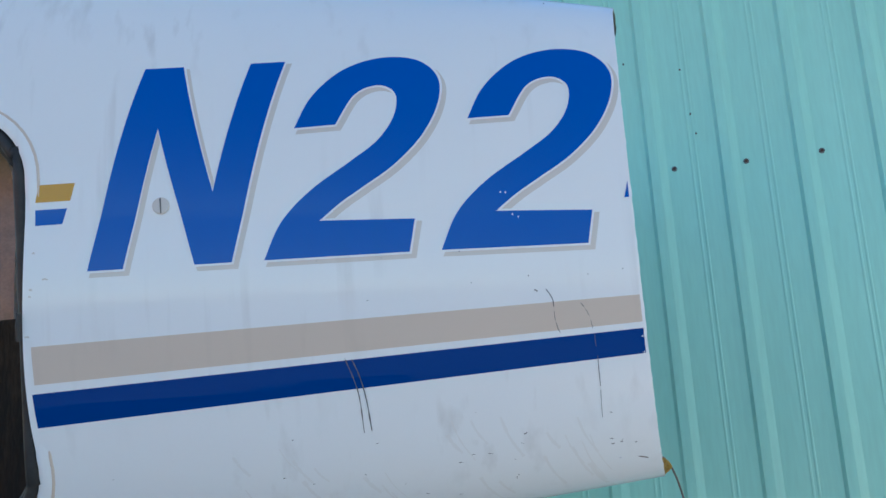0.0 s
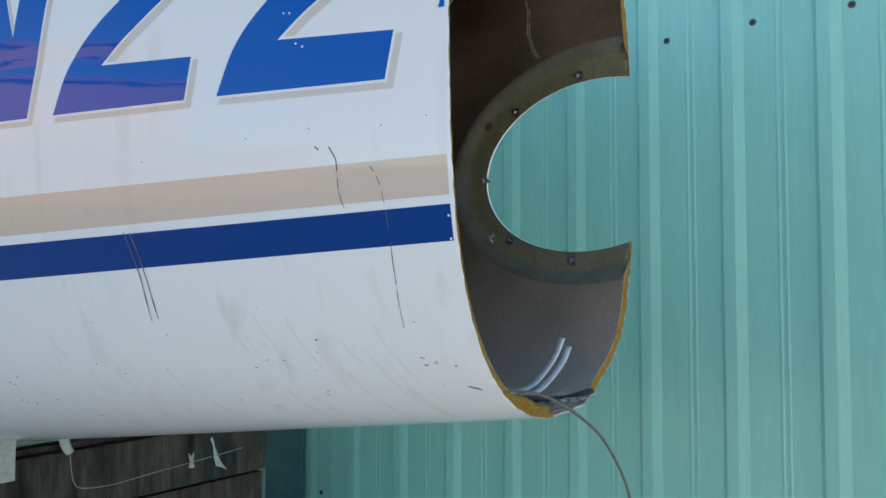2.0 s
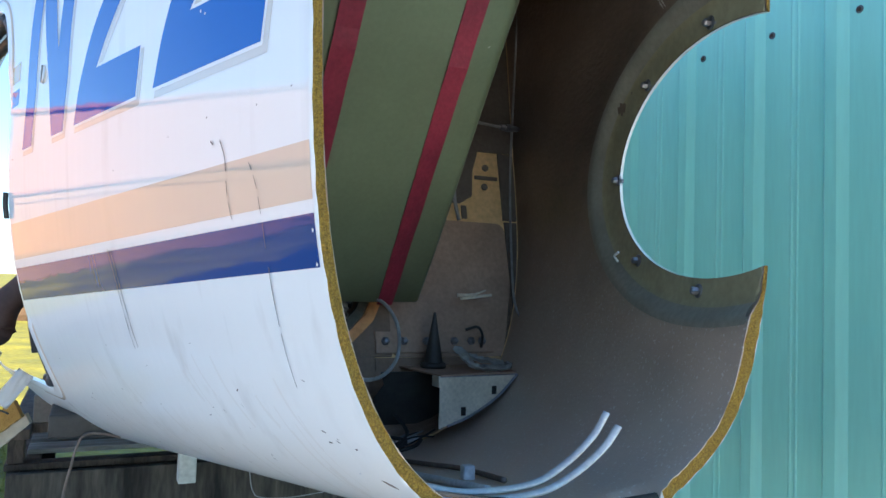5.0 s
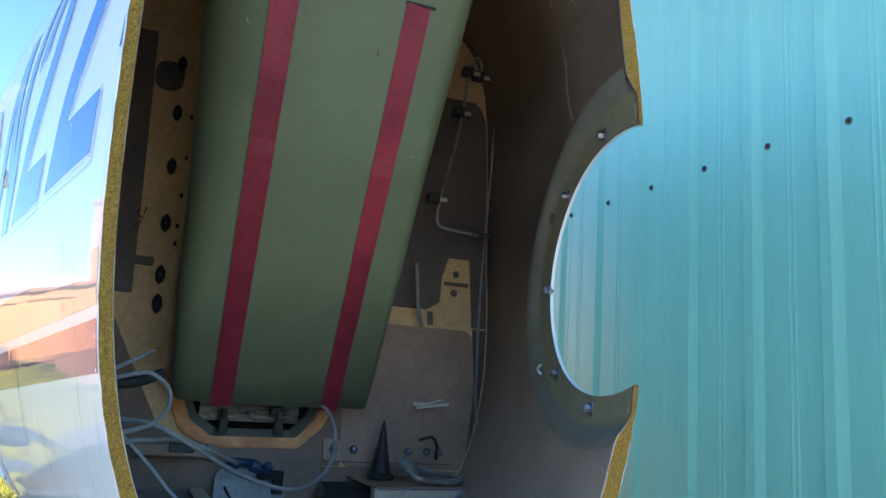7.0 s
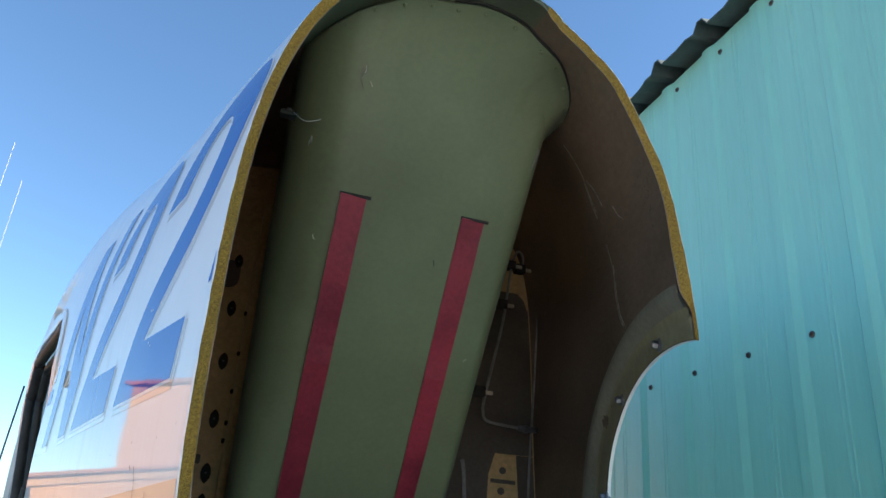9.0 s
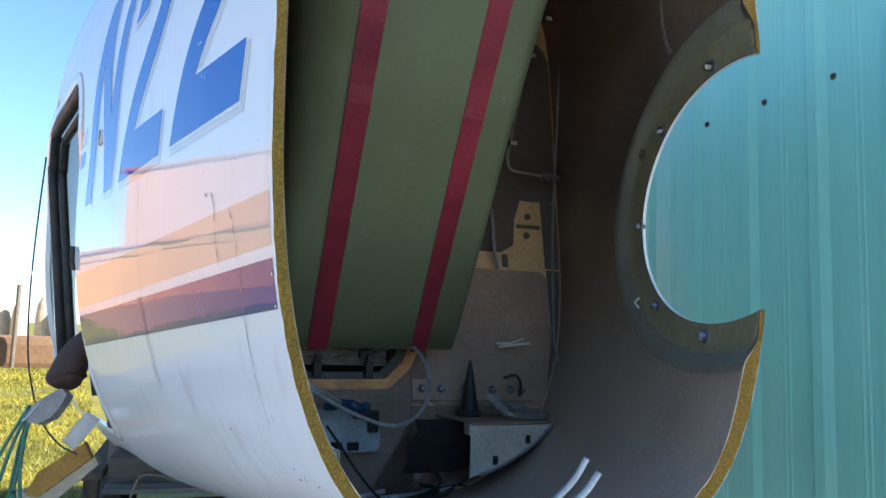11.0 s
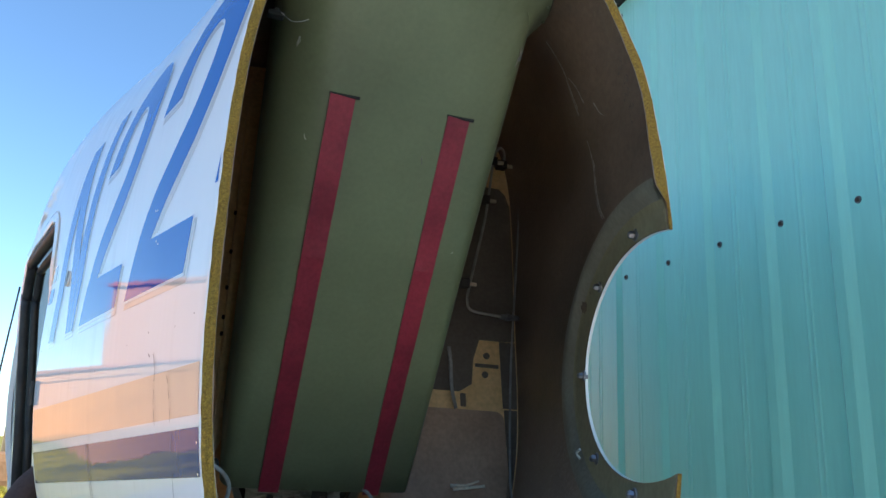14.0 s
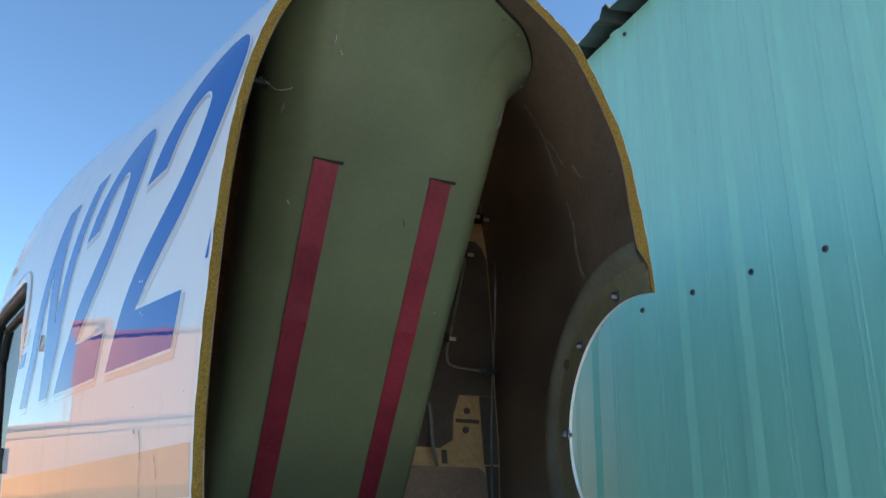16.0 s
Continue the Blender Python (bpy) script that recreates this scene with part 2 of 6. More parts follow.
WOODRUST = mat("rust_stained_wood", (0.088, 0.078, 0.065), (0.045, 0.016, 0.006), rough=0.85, scale=2.2, fine=14, bump=0.6, depth=0.004, stretch=(9, 9, 1.3), spread=0.4)
GRASS = mat("grass", (0.22, 0.19, 0.009), (0.075, 0.08, 0.007), rough=0.8, scale=0.8, fine=9, bump=0.5, depth=0.05, spread=0.25)
BLADE = mat("grass_blade", (0.29, 0.245, 0.009), (0.085, 0.09, 0.007), rough=0.6, scale=0.55, fine=6, bump=0, spread=0.3)
ASPHALT = mat("worn_asphalt", (0.062, 0.068, 0.085), (0.045, 0.05, 0.06), rough=0.8, scale=0.5, fine=30, bump=0.5, depth=0.01)
GRAVEL = mat("pale_bounce_slab", (0.66, 0.61, 0.55), (0.56, 0.515, 0.455), rough=0.9, scale=0.7, fine=30, bump=0.5, depth=0.01)
EARTH = mat("dry_earth", (0.20, 0.115, 0.065), (0.13, 0.078, 0.045), rough=0.9, scale=0.8, fine=8, bump=0.4, depth=0.03)
HANGAR = mat("tan_hangar_cladding", (0.34, 0.165, 0.068), (0.28, 0.13, 0.05), rough=0.6, scale=0.25, fine=4, bump=0.02, stretch=(1, 1, 0.2), spread=0.05)
HANGARTRIM = mat("pale_orange_cladding", (0.30, 0.155, 0.072), (0.26, 0.13, 0.058), rough=0.6, scale=0.25, fine=4, bump=0.02, spread=0.05)
SALMON = mat("salmon_cladding", (0.36, 0.17, 0.095), (0.30, 0.14, 0.075), rough=0.6, scale=0.25, fine=4, bump=0.02, stretch=(1, 1, 0.2), spread=0.05)
HANGARRIB = mat("dark_rib", (0.26, 0.115, 0.05), (0.18, 0.08, 0.035), rough=0.8, scale=2, fine=9, bump=0.02)
HANGARROOF = mat("brown_roof_sheet", (0.30, 0.10, 0.06), (0.16, 0.08, 0.06), rough=0.6, scale=0.4, fine=4, bump=0.02)
CREAM = mat("cream_wall", (0.36, 0.27, 0.175), (0.30, 0.22, 0.14), rough=0.7, scale=0.4, fine=5, bump=0.05)
TANK = mat("white_tank_paint", (0.42, 0.36, 0.28), (0.34, 0.28, 0.21), rough=0.5, scale=0.6, fine=6, bump=0.03)
POST = mat("grey_post", (0.13, 0.105, 0.085), (0.085, 0.07, 0.058), rough=0.7, scale=1, fine=8, bump=0.1)
DIRT = mat("tan_dirt", (0.34, 0.19, 0.085), (0.26, 0.15, 0.07), rough=0.9, scale=1.1, fine=6, bump=0.4, depth=0.03)
TOWER = mat("galvanised_tower_steel", (0.40, 0.38, 0.33), (0.26, 0.23, 0.19), rough=0.5, metal=0.4, scale=1.2, fine=10, bump=0.05)
SCUFF = mat("dark_scuff", (0.075, 0.065, 0.06), (0.22, 0.20, 0.18), rough=0.7, scale=80, fine=400, bump=0)
STAIN = paint("stained_paint", (0.79, 0.775, 0.75), (0.70, 0.655, 0.60), 0.9, gloss=0.8)
PALE = mat("pale_scrape", (0.62, 0.60, 0.55), (0.46, 0.43, 0.38), rough=0.6, scale=60, fine=300, bump=0.1)
CLOTH = mat("brown_cover_cloth", (0.085, 0.05, 0.04), (0.05, 0.03, 0.026), rough=0.8, scale=14, fine=150, bump=0.4)
PAPER = mat("white_scrap", (0.62, 0.62, 0.58), (0.45, 0.45, 0.42), rough=0.7, scale=20, fine=90, bump=0.4)
BATT = mat("yellow_insulation", (0.46, 0.26, 0.06), (0.36, 0.19, 0.045), rough=0.9, scale=9, fine=70, bump=0.8, depth=0.01)
LINING = mat("cream_cabin_lining", (0.56, 0.50, 0.40), (0.46, 0.40, 0.31), rough=0.7, scale=4, fine=60, bump=0.1)
PLASTIC = mat("clear_crumpled_plastic", (0.78, 0.80, 0.80), (0.60, 0.63, 0.64), rough=0.25, scale=30, fine=120, bump=0.5, coat=0.8, coat_rough=0.1)
SIGNWHITE = mat("white_sign", (0.7, 0.66, 0.62), rough=0.5, scale=2, fine=9, bump=0)
SIGNRED = mat("red_sign_bar", (0.45, 0.05, 0.04), rough=0.5, scale=2, fine=9, bump=0)

# ---------------------------------------------------------------- mesh helpers


def mesh_from(verts, faces, name="m", smooth=False, mats=None, idx=None):
    me = bpy.data.meshes.new(name)
    me.from_pydata([tuple(v) for v in verts], [], [tuple(f) for f in faces])
    if idx is not None:
        me.polygons.foreach_set("material_index", idx)
    me.validate()
    if smooth:
        me.polygons.foreach_set("use_smooth", [True] * len(me.polygons))
    return me


def part(name, data, material, parent=None, label="", smooth=None):
    """One mesh object, under a thing or a part."""
    if isinstance(data, bmesh.types.BMesh):
        me = bpy.data.meshes.new(name)
        data.normal_update()
        data.to_mesh(me)
        data.free()
    else:
        me = data
    if smooth is not None:
        me.polygons.foreach_set("use_smooth", [smooth] * len(me.polygons))
    for m in (material if isinstance(material, (list, tuple)) else [material]):
        me.materials.append(m)
    ob = new(name, me)
    if parent:
        ob.parent = parent
    if label:
        tagged(ob, label)
    return ob


def thing(name, label, category, group="", kind="", at=(0, 0, 0)):
    ob = new(name)
    ob.location = at
    ob.empty_display_size = 0.05
    return tagged(ob, label, category, group, kind)


def box_bm(x0, x1, y0, y1, z0, z1, bevel=0.0, segs=2, bm=None):
    bm = bm or bmesh.new()
    m = Matrix.Translation(((x0 + x1) / 2, (y0 + y1) / 2, (z0 + z1) / 2)) @ Matrix.Diagonal((x1 - x0, y1 - y0, z1 - z0, 1))
    r = bmesh.ops.create_cube(bm, size=1, matrix=m)
    if bevel:
        es = list({e for v in r["verts"] for e in v.link_edges})
        bmesh.ops.bevel(bm, geom=es, offset=bevel, segments=segs, affect='EDGES', profile=0.6)
    return bm


def smooth_path(pts, n=10):
    """Catmull-Rom through the points."""
    p = [Vector(q) for q in pts]
    p = [p[0] * 2 - p[1]] + p + [p[-1] * 2 - p[-2]]
    out = []
    for i in range(1, len(p) - 2):
        for k in range(n):
            t = k / n
            a, b, c, d = p[i - 1], p[i], p[i + 1], p[i + 2]
            out.append(0.5 * ((2 * b) + (c - a) * t + (2 * a - 5 * b + 4 * c - d) * t * t + (3 * b - a - 3 * c + d) * t ** 3))
    out.append(p[-2])
    return out


def tube_bm(pts, r, sides=10, n=10, closed=False, bm=None, flat=1.0, taper=None):
    """A tube swept along a smooth path, with capped ends."""
    bm = bm or bmesh.new()
    path = smooth_path(pts, n) if n else [Vector(q) for q in pts]
    if closed:
        path = path[:-1]
    rings = []
    up = Vector((0, 0, 1))
    m = len(path)
    for i, q in enumerate(path):
        if closed:
            d = (path[(i + 1) % m] - path[i - 1]).normalized()
        else:
            d = (path[min(i + 1, m - 1)] - path[max(i - 1, 0)]).normalized()
        s = d.cross(up)
        if s.length < 1e-3:
            s = d.cross(Vector((1, 0, 0)))
        s.normalize()
        u = s.cross(d).normalized()
        rr = r * (taper(i / max(1, m - 1)) if taper else 1)
        rings.append([bm.verts.new(q + s * math.cos(a) * rr + u * math.sin(a) * rr * flat) for a in (2 * math.pi * k / sides for k in range(sides))])
    for i in range(m if closed else m - 1):
        A, B = rings[i], rings[(i + 1) % m]
        for k in range(sides):
            bm.faces.new((A[k], A[(k + 1) % sides], B[(k + 1) % sides], B[k]))
    if not closed:
        bm.faces.new(rings[0][::-1])
        bm.faces.new(rings[-1])
    bmesh.ops.recalc_face_normals(bm, faces=bm.faces)
    return bm


def prism_bm(poly, depth, place, bm=None, bevel=0.0):
    """A flat outline of (u, v) given depth; place maps (u, v, w) to the world."""
    bm = bm or bmesh.new()
    a = [bm.verts.new(place(u, v, 0)) for u, v in poly]
    b = [bm.verts.new(place(u, v, depth)) for u, v in poly]
    n = len(poly)
    bm.faces.new(a)
    bm.faces.new(b[::-1])
    for i in range(n):
        bm.faces.new((a[i], b[i], b[(i + 1) % n], a[(i + 1) % n]))
    bmesh.ops.recalc_face_normals(bm, faces=bm.faces)
    if bevel:
        es = [e for e in bm.edges if e.verts[0] in b and e.verts[1] in b]
        bmesh.ops.bevel(bm, geom=es, offset=bevel, segments=2, affect='EDGES')
    return bm


def rounded(u0, u1, v0, v1, r, n=6):
    out = []
    for cu, cv, a0 in ((u1 - r, v1 - r, 0), (u0 + r, v1 - r, 90), (u0 + r, v0 + r, 180), (u1 - r, v0 + r, 270)):
        for k in range(n + 1):
            a = radians(a0 + 90 * k / n)
            out.append((cu + r * math.cos(a), cv + r * math.sin(a)))
    return out


def disc_bm(p, normal, r, h, sides=14, bm=None, dome=0.0):
    """A short cylinder standing on p, with an optional domed top."""
    bm = bm or bmesh.new()
    q = Vector(normal).to_track_quat('Z', 'Y').to_matrix().to_4x4()
    m = Matrix.Translation(p) @ q
    lev = [(r, 0), (r, h * 0.8), (r * 0.85, h)]
    if dome:
        lev.append((r * 0.45, h + dome))
    rings = [[bm.verts.new(m @ Vector((rr * math.cos(2 * math.pi * k / sides), rr * math.sin(2 * math.pi * k / sides), hh))) for k in range(sides)] for rr, hh in lev]
    for A, B in zip(rings, rings[1:]):
        for k in range(sides):
            bm.faces.new((A[k], A[(k + 1) % sides], B[(k + 1) % sides], B[k]))
    bm.faces.new(rings[0][::-1])
    bm.faces.new(rings[-1])
    return bm


def carve(ob, cutters):
    """Cuts solids out of ob for good."""
    cuts = []
    for me in cutters:
        c = new("cutter", me)
        for s in ob.data.materials:
            me.materials.append(s)
        md = ob.modifiers.new("cut", 'BOOLEAN')
        md.operation, md.solver, md.object = 'DIFFERENCE', 'EXACT', c
        cuts.append(c)
    dg = bpy.context.evaluated_depsgraph_get()
    me = bpy.data.meshes.new_from_object(ob.evaluated_get(dg))
    ob.modifiers.clear()
    old = ob.data
    ob.data = me
    bpy.data.meshes.remove(old)
    for c in cuts:
        d = c.data
        bpy.data.objects.remove(c)
        bpy.data.meshes.remove(d)


# ---------------------------------------------------------------- fuselage shape
N_LOW, N_PORT, THICK = 3.0, 2.83, 0.0120
WIN_Y, WIN_Z, WIN_A, WIN_B = 0.115, 1.488, 0.220, 0.129


def ease(y, y0, s0, y1, s1):
    """Integral of a slope that goes from s0 to s1 between y0 and y1."""
    if y <= y0:
        return s0 * y
    t = min(y, y1) - y0
    return s0 * y0 + s0 * t + (s1 - s0) * t * t / (2 * (y1 - y0)) + max(0, y - y1) * s1


def frame_at(y):
    xp = -0.2804 - ease(y, 1.15, 0.2843, 1.6, 0.04)
    xs = 0.155 + ease(y, 1.15, 0.25, 1.9, 0.04)
    zb = 1.160 - ease(y, 0.9, 0.145, 1.9, 0.05)
    zt = 1.938 + ease(y, 0.6, 0.285, 1.7, 0.0)
    return (xp + xs) / 2, (xs - xp) / 2, (zb + zt) / 2, (zt - zb) / 2


def lean(y, up):
    """The port side's sideways lean with height over its middle."""
    t = min(1, max(0, y / 0.40))
    return -0.0157 - 0.0482 * t * t * (3 - 2 * t) if up else -0.0167


def n_up(y):
    """Fullness of the port side's upper half: squarer at the tail, rounder forward."""
    t = min(1, max(0, y / 0.40))
    f = min(1, max(0, (y - 0.55) / 0.55))
    return 2.836 - 0.505 * t * t * (3 - 2 * t) + 0.36 * f * f * (3 - 2 * f)


def section(y, starboard, up):
    """Fullness and lean of a quarter of the section; the starboard shoulder fills out forward."""
    if not up:
        return (N_LOW, -0.022) if starboard else (N_PORT, lean(y, False))
    if not starboard:
        return n_up(y), lean(y, True)
    t = min(1, max(0, (y - 0.15) / 0.45))
    t = t * t * (3 - 2 * t)
    return 2.7 + 3.0 * t, -0.06 * (1 - t)


def hull(y, th, d=0.0):
    cx, a, cz, h = frame_at(y)
    c, s = math.cos(th), math.sin(th)
    NEXP, tilt = section(y, c > 0, s > 0)
    x = (a - d) * math.copysign(abs(c) ** (2 / NEXP), c)
    z = (h - d) * math.copysign(abs(s) ** (2 / NEXP), s)
    if c > 0:
        tilt = section(y, False, s > 0)[1] * (1 - min(1, c * 3)) + tilt * min(1, c * 3)
    return Vector((cx + x + tilt * z, y, cz + z))


def port(y, z, lift=0.0):
    """The point of the outer skin's port side at that station and height."""
    cx, a, cz, h = frame_at(y)
    dz = z - cz
    NEXP, tilt = section(y, False, dz > 0)
    k = max(0.0, 1 - abs(dz / h) ** NEXP) ** (1 / NEXP)
    e = 0.004
    k2 = max(0.0, 1 - abs((dz + e) / h) ** NEXP) ** (1 / NEXP)
    cx2, a2, cz2, h2 = frame_at(y + e)
    n = Vector((-1, (-(a2 - a) + (cx2 - cx)) / e, (k - k2) * a / e * -1)).normalized()
    p = Vector((cx - a * k + tilt * dz, y, z))
    return p + Vector((n.x, n.y, 0)).normalized() * lift


def within(p, d):
    """The point p, drawn in to lie at least d inside the outer skin."""
    cx, a, cz, h = frame_at(p.y)
    dz = p.z - cz
    NEXP, tilt = section(p.y, p.x > cx + 0.1, dz > 0)
    dx = p.x - cx - tilt * dz
    r = (abs(dx / (a - d)) ** NEXP + abs(dz / (h - d)) ** NEXP) ** (1 / NEXP)
    if r <= 1:
        return Vector(p)
    return Vector((cx + dx / r + tilt * dz / r, p.y, cz + dz / r))


def beside(p, d):
    """The point p, moved sideways alone to lie at least d inside the outer skin."""
    cx, a, cz, h = frame_at(p.y)
    dz = p.z - cz
    NEXP, tilt = section(p.y, p.x > cx, dz > 0)
    k = (a - d) * max(0.0, 1 - min(1, abs(dz / (h - d))) ** NEXP) ** (1 / NEXP)
    mid = cx + tilt * dz
    return Vector((min(mid + k, max(mid - k, p.x)), p.y, p.z))


def win_gap(y, z):
    """Distance outside the window's oval, roughly in metres."""
    e = math.hypot((y - WIN_Y) / WIN_A, (z - WIN_Z) / WIN_B)
    return (e - 1) * 0.155


def smooth01(a, b, t):
    t = min(1, max(0, (t - a) / (b - a)))
    return t * t * (3 - 2 * t)


def wall_thick(g):
    """Wall thickness by the distance from the window's edge: bare flange, joggle, then a built-up lip."""
    return 0.0045 + (0.0155 - 0.0045) * smooth01(0.028, 0.056, g) - (0.0155 - THICK) * smooth01(0.075, 0.17, g)


def torn(th):
    """The sawn edge's wander along the fuselage, by the angle round it."""
    w = 0.0006 * noise.noise((math.cos(th) * 4, math.sin(th) * 4, 3.1)) + 0.0004 * noise.noise((math.cos(th) * 14, math.sin(th) * 14, 7.7))
    d = math.degrees(th) % 360
    c = math.cos(th)
    w += 0.024 * smooth01(-0.1, 0.55, c)
    if d < 72:
        w += 0.0035 * noise.noise((d * 0.11, 2.0, 0.5)) * smooth01(8, 20, d)
    w += 0.014 * smooth01(262, 270, d) * (1 - smooth01(286, 320, d)) * (0.8 + 0.5 * noise.noise((d * 0.3, 5.0, 1.0)))
    return w


def bare_top(th):
    """1 where the crown's sawn edge is a single laminate without core."""
    d = math.degrees(th) % 360
    return smooth01(75, 79, d) * (1 - smooth01(101, 105, d))


def bare_belly(th):
    """1 where the belly's edge has lost its core."""
    d = math.degrees(th) % 360
    return smooth01(265, 268, d) * (1 - smooth01(284, 288, d))


aircraft = thing("aircraft_fuselage_section", "white sawn-off aircraft tail fuselage section on a crate", "aircraft wreck", at=(-0.06, 0.5, 1.1))
AINV = Matrix.Translation((-0.06, 0.5, 1.1)).inverted()


def apart_of(name, data, material, parent=None, label="", smooth=None):
    """A part of the aircraft, given in world coordinates."""
    ob = part(name, data, material, parent or aircraft, label, smooth)
    ob.matrix_parent_inverse = AINV
    return ob


def door_lean(z):
    """Shears the doorway's edges with height to fit the camera's view."""
    return .030 * (1.62 - z)


def build_skin():
    ys = [0.0, 0.005, 0.011, 0.018] + [0.025 + 0.007 * i for i in range(58)] + [0.44 + 0.04 * i for i in range(42)]
    N = 256
    ths = []
    for k in range(N):
        q, quarter = 4 * k / N % 1.0, int(4 * k / N)
        near, far = (q, quarter) if quarter % 2 == 0 else (1 - q, quarter + 1)
        w = near ** 1.4 * (1 - near) + near * (1 - (1 - near) ** 1.2)
        ths.append(math.pi / 2 * (far + (w if quarter % 2 == 0 else -w)))
    verts, faces, idx = [], [], []

    def wall(y, th):
        t = THICK
        if math.cos(th) > 0.2:
            yy = y + torn(th) * max(0, 1 - y / 0.12)
            for _ in range(3):
                t = wall_thick(win_gap(yy, hull(yy, th, t).z))
        elif math.cos(th) < -0.2:
            t = THICK - 0.0015
        b = bare_top(th) * (1 - smooth01(0.03, 0.07, y))
        c = bare_belly(th) * (1 - smooth01(0.02, 0.06, y))
        t = t * (1 - c) + 0.003 * c
        return t * (1 - b) + 0.006 * b

    def bevel(th):
        return 0.0055 * max(0, -math.cos(th)) ** 0.5

    def station(y, th):
        return y + torn(th) * max(0, 1 - y / 0.12)
    outer, inner = [], []
    for y in ys:
        ro, ri = [], []
        for th in ths:
            yy = station(y, th)
            ro.append(len(verts))
            verts.append(hull(yy, th))
            ri.append(len(verts))
            verts.append(hull(yy + bevel(th) * max(0, 1 - y / 0.12), th, wall(y, th)))
        outer.append(ro)
        inner.append(ri)
    for j in range(len(ys) - 1):
        for k in range(N):
            q = (k + 1) % N
            faces.append((outer[j][k], outer[j][q], outer[j + 1][q], outer[j + 1][k]))
            idx.append(0)
            faces.append((inner[j][q], inner[j][k], inner[j + 1][k], inner[j + 1][q]))
            c = (verts[inner[j][k]] + verts[inner[j + 1][q]]) / 2
            deg = math.degrees(ths[k]) % 360
            top = (bare_top(ths[k]) > 0.5 and c.y < 0.05) or (80 < deg < 134 and c.y < 0.15 + 0.02 * noise.noise((deg * .2, 0, 0)))
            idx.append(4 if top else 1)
    # the sawn face: skins outside, rough core between
    fr = (0.0, 0.03, 0.25, 0.45, 0.62, 0.8, 0.93, 1.0)
    rings = [outer[0]]
    for f in fr[1:-1]:
        ring = []
        for k, th in enumerate(ths):
            y = station(0, th) + random.uniform(-0.0010, 0.0010) + bevel(th) * f
            ring.append(len(verts))
            verts.append(hull(y, th, wall(0, th) * f))
        rings.append(ring)
    rings.append(inner[0])
    for i in range(len(rings) - 1):
        for k in range(N):
            q = (k + 1) % N
            faces.append((rings[i][q], rings[i][k], rings[i + 1][k], rings[i + 1][q]))
            idx.append(0 if i == 0 else (4 if bare_top(ths[k]) > 0.5 else 5 if bare_belly(ths[k]) > 0.5 else (1 if i == len(rings) - 2 else 2)))
    for k in range(N):
        q = (k + 1) % N
        faces.append((outer[-1][k], outer[-1][q], inner[-1][q], inner[-1][k]))
        idx.append(2)
    me = mesh_from(verts, faces, "skin", True, idx=idx)
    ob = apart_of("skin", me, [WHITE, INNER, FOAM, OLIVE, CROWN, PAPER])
    # openings
    n = 72
    wc = bmesh.new()
    prism_bm([(WIN_Y + WIN_A * math.cos(2 * math.pi * k / n), WIN_Z + WIN_B * math.sin(2 * math.pi * k / n)) for k in range(n)], 0.5, lambda u, v, w: (0.08 + w, u, v), wc)
    wm = bpy.data.meshes.new("wc")
    wc.to_mesh(wm)
    # cut faces set to white, standing in for the light the edge catches
    wm.polygons.foreach_set("material_index", [0] * len(wm.polygons))
    dc = bmesh.new()
    prism_bm([(u + door_lean(v), v) for u, v in rounded(DOOR[0], DOOR[1], DOOR[2], DOOR[3], 0.11, 10)], 0.7, lambda u, v, w: (-1.0 + w, u, v), dc)
    dm = bpy.data.meshes.new("dc")
    dc.to_mesh(dm)
    dm.polygons.foreach_set("material_index", [0] * len(dm.polygons))
    bc = bmesh.new()
    prism_bm([(1.12, 0.5), (1.12, 1.02), (1.30, 1.20), (2.4, 1.32), (2.4, 0.5)], 2.0, lambda u, v, w: (-1.0 + w, u, v), bc)
    bmm = bpy.data.meshes.new("bc")
    bc.to_mesh(bmm)
    bmm.polygons.foreach_set("material_index", [2] * len(bmm.polygons))
    carve(ob, [wm, dm, bmm])
    ob.data.set_sharp_from_angle(angle=radians(40))
    return ob


DOOR = (0.848, 1.40, 1.15, 1.768)
skin = build_skin()


def door_ring(off, lift, n=8):
    out = []
    for u, v in rounded(DOOR[0] - off, DOOR[1] + off, DOOR[2] - off, DOOR[3] + off, 0.11 + off, 10):
        out.append(port(u + door_lean(v), v, lift))
    return out


def ring_band(o0, l0, o1, l1, o2, l2):
    """A lipped band round the doorway."""
    bm = bmesh.new()
    rr = [[bm.verts.new(p) for p in door_ring(o, l)] for o, l in ((o0, l0), (o1, l1), (o2, l2))]
    m = len(rr[0])
    for A, B in zip(rr, rr[1:]):
        for i in range(m):
            bm.faces.new((A[i], A[(i + 1) % m], B[(i + 1) % m], B[i]))
    bmesh.ops.recalc_face_normals(bm, faces=bm.faces)
    return bm


apart_of("door_surround", ring_band(-0.001, 0.001, 0.007, 0.005, 0.018, 0.001), WHITE, label="raised white door surround", smooth=True)
apart_of("sealant_line", ring_band(0.0165, 0.0018, 0.0182, 0.0022, 0.020, 0.0004), BEIGE, label="thin beige sealant line round the doorway", smooth=True)
apart_of("latch_strip", tube_bm([port(.858, 1.425, .003), port(.857, 1.445, .004), port(.856, 1.465, .003)], .004, 8, 4), BLACK, label="dark rubber strip on the door edge")
def seal_line(off, lift):
    """The doorway's outline without the forward sill, where the skin is torn away."""
    ring = door_ring(off, lift)[::2]
    gone = [p.y > 1.10 and p.z < 1.24 for p in ring]
    k = next(i for i in range(len(ring)) if gone[i - 1] and not gone[i])
    return [p for p, g in zip(ring[k:] + ring[:k], gone[k:] + gone[:k]) if not g]


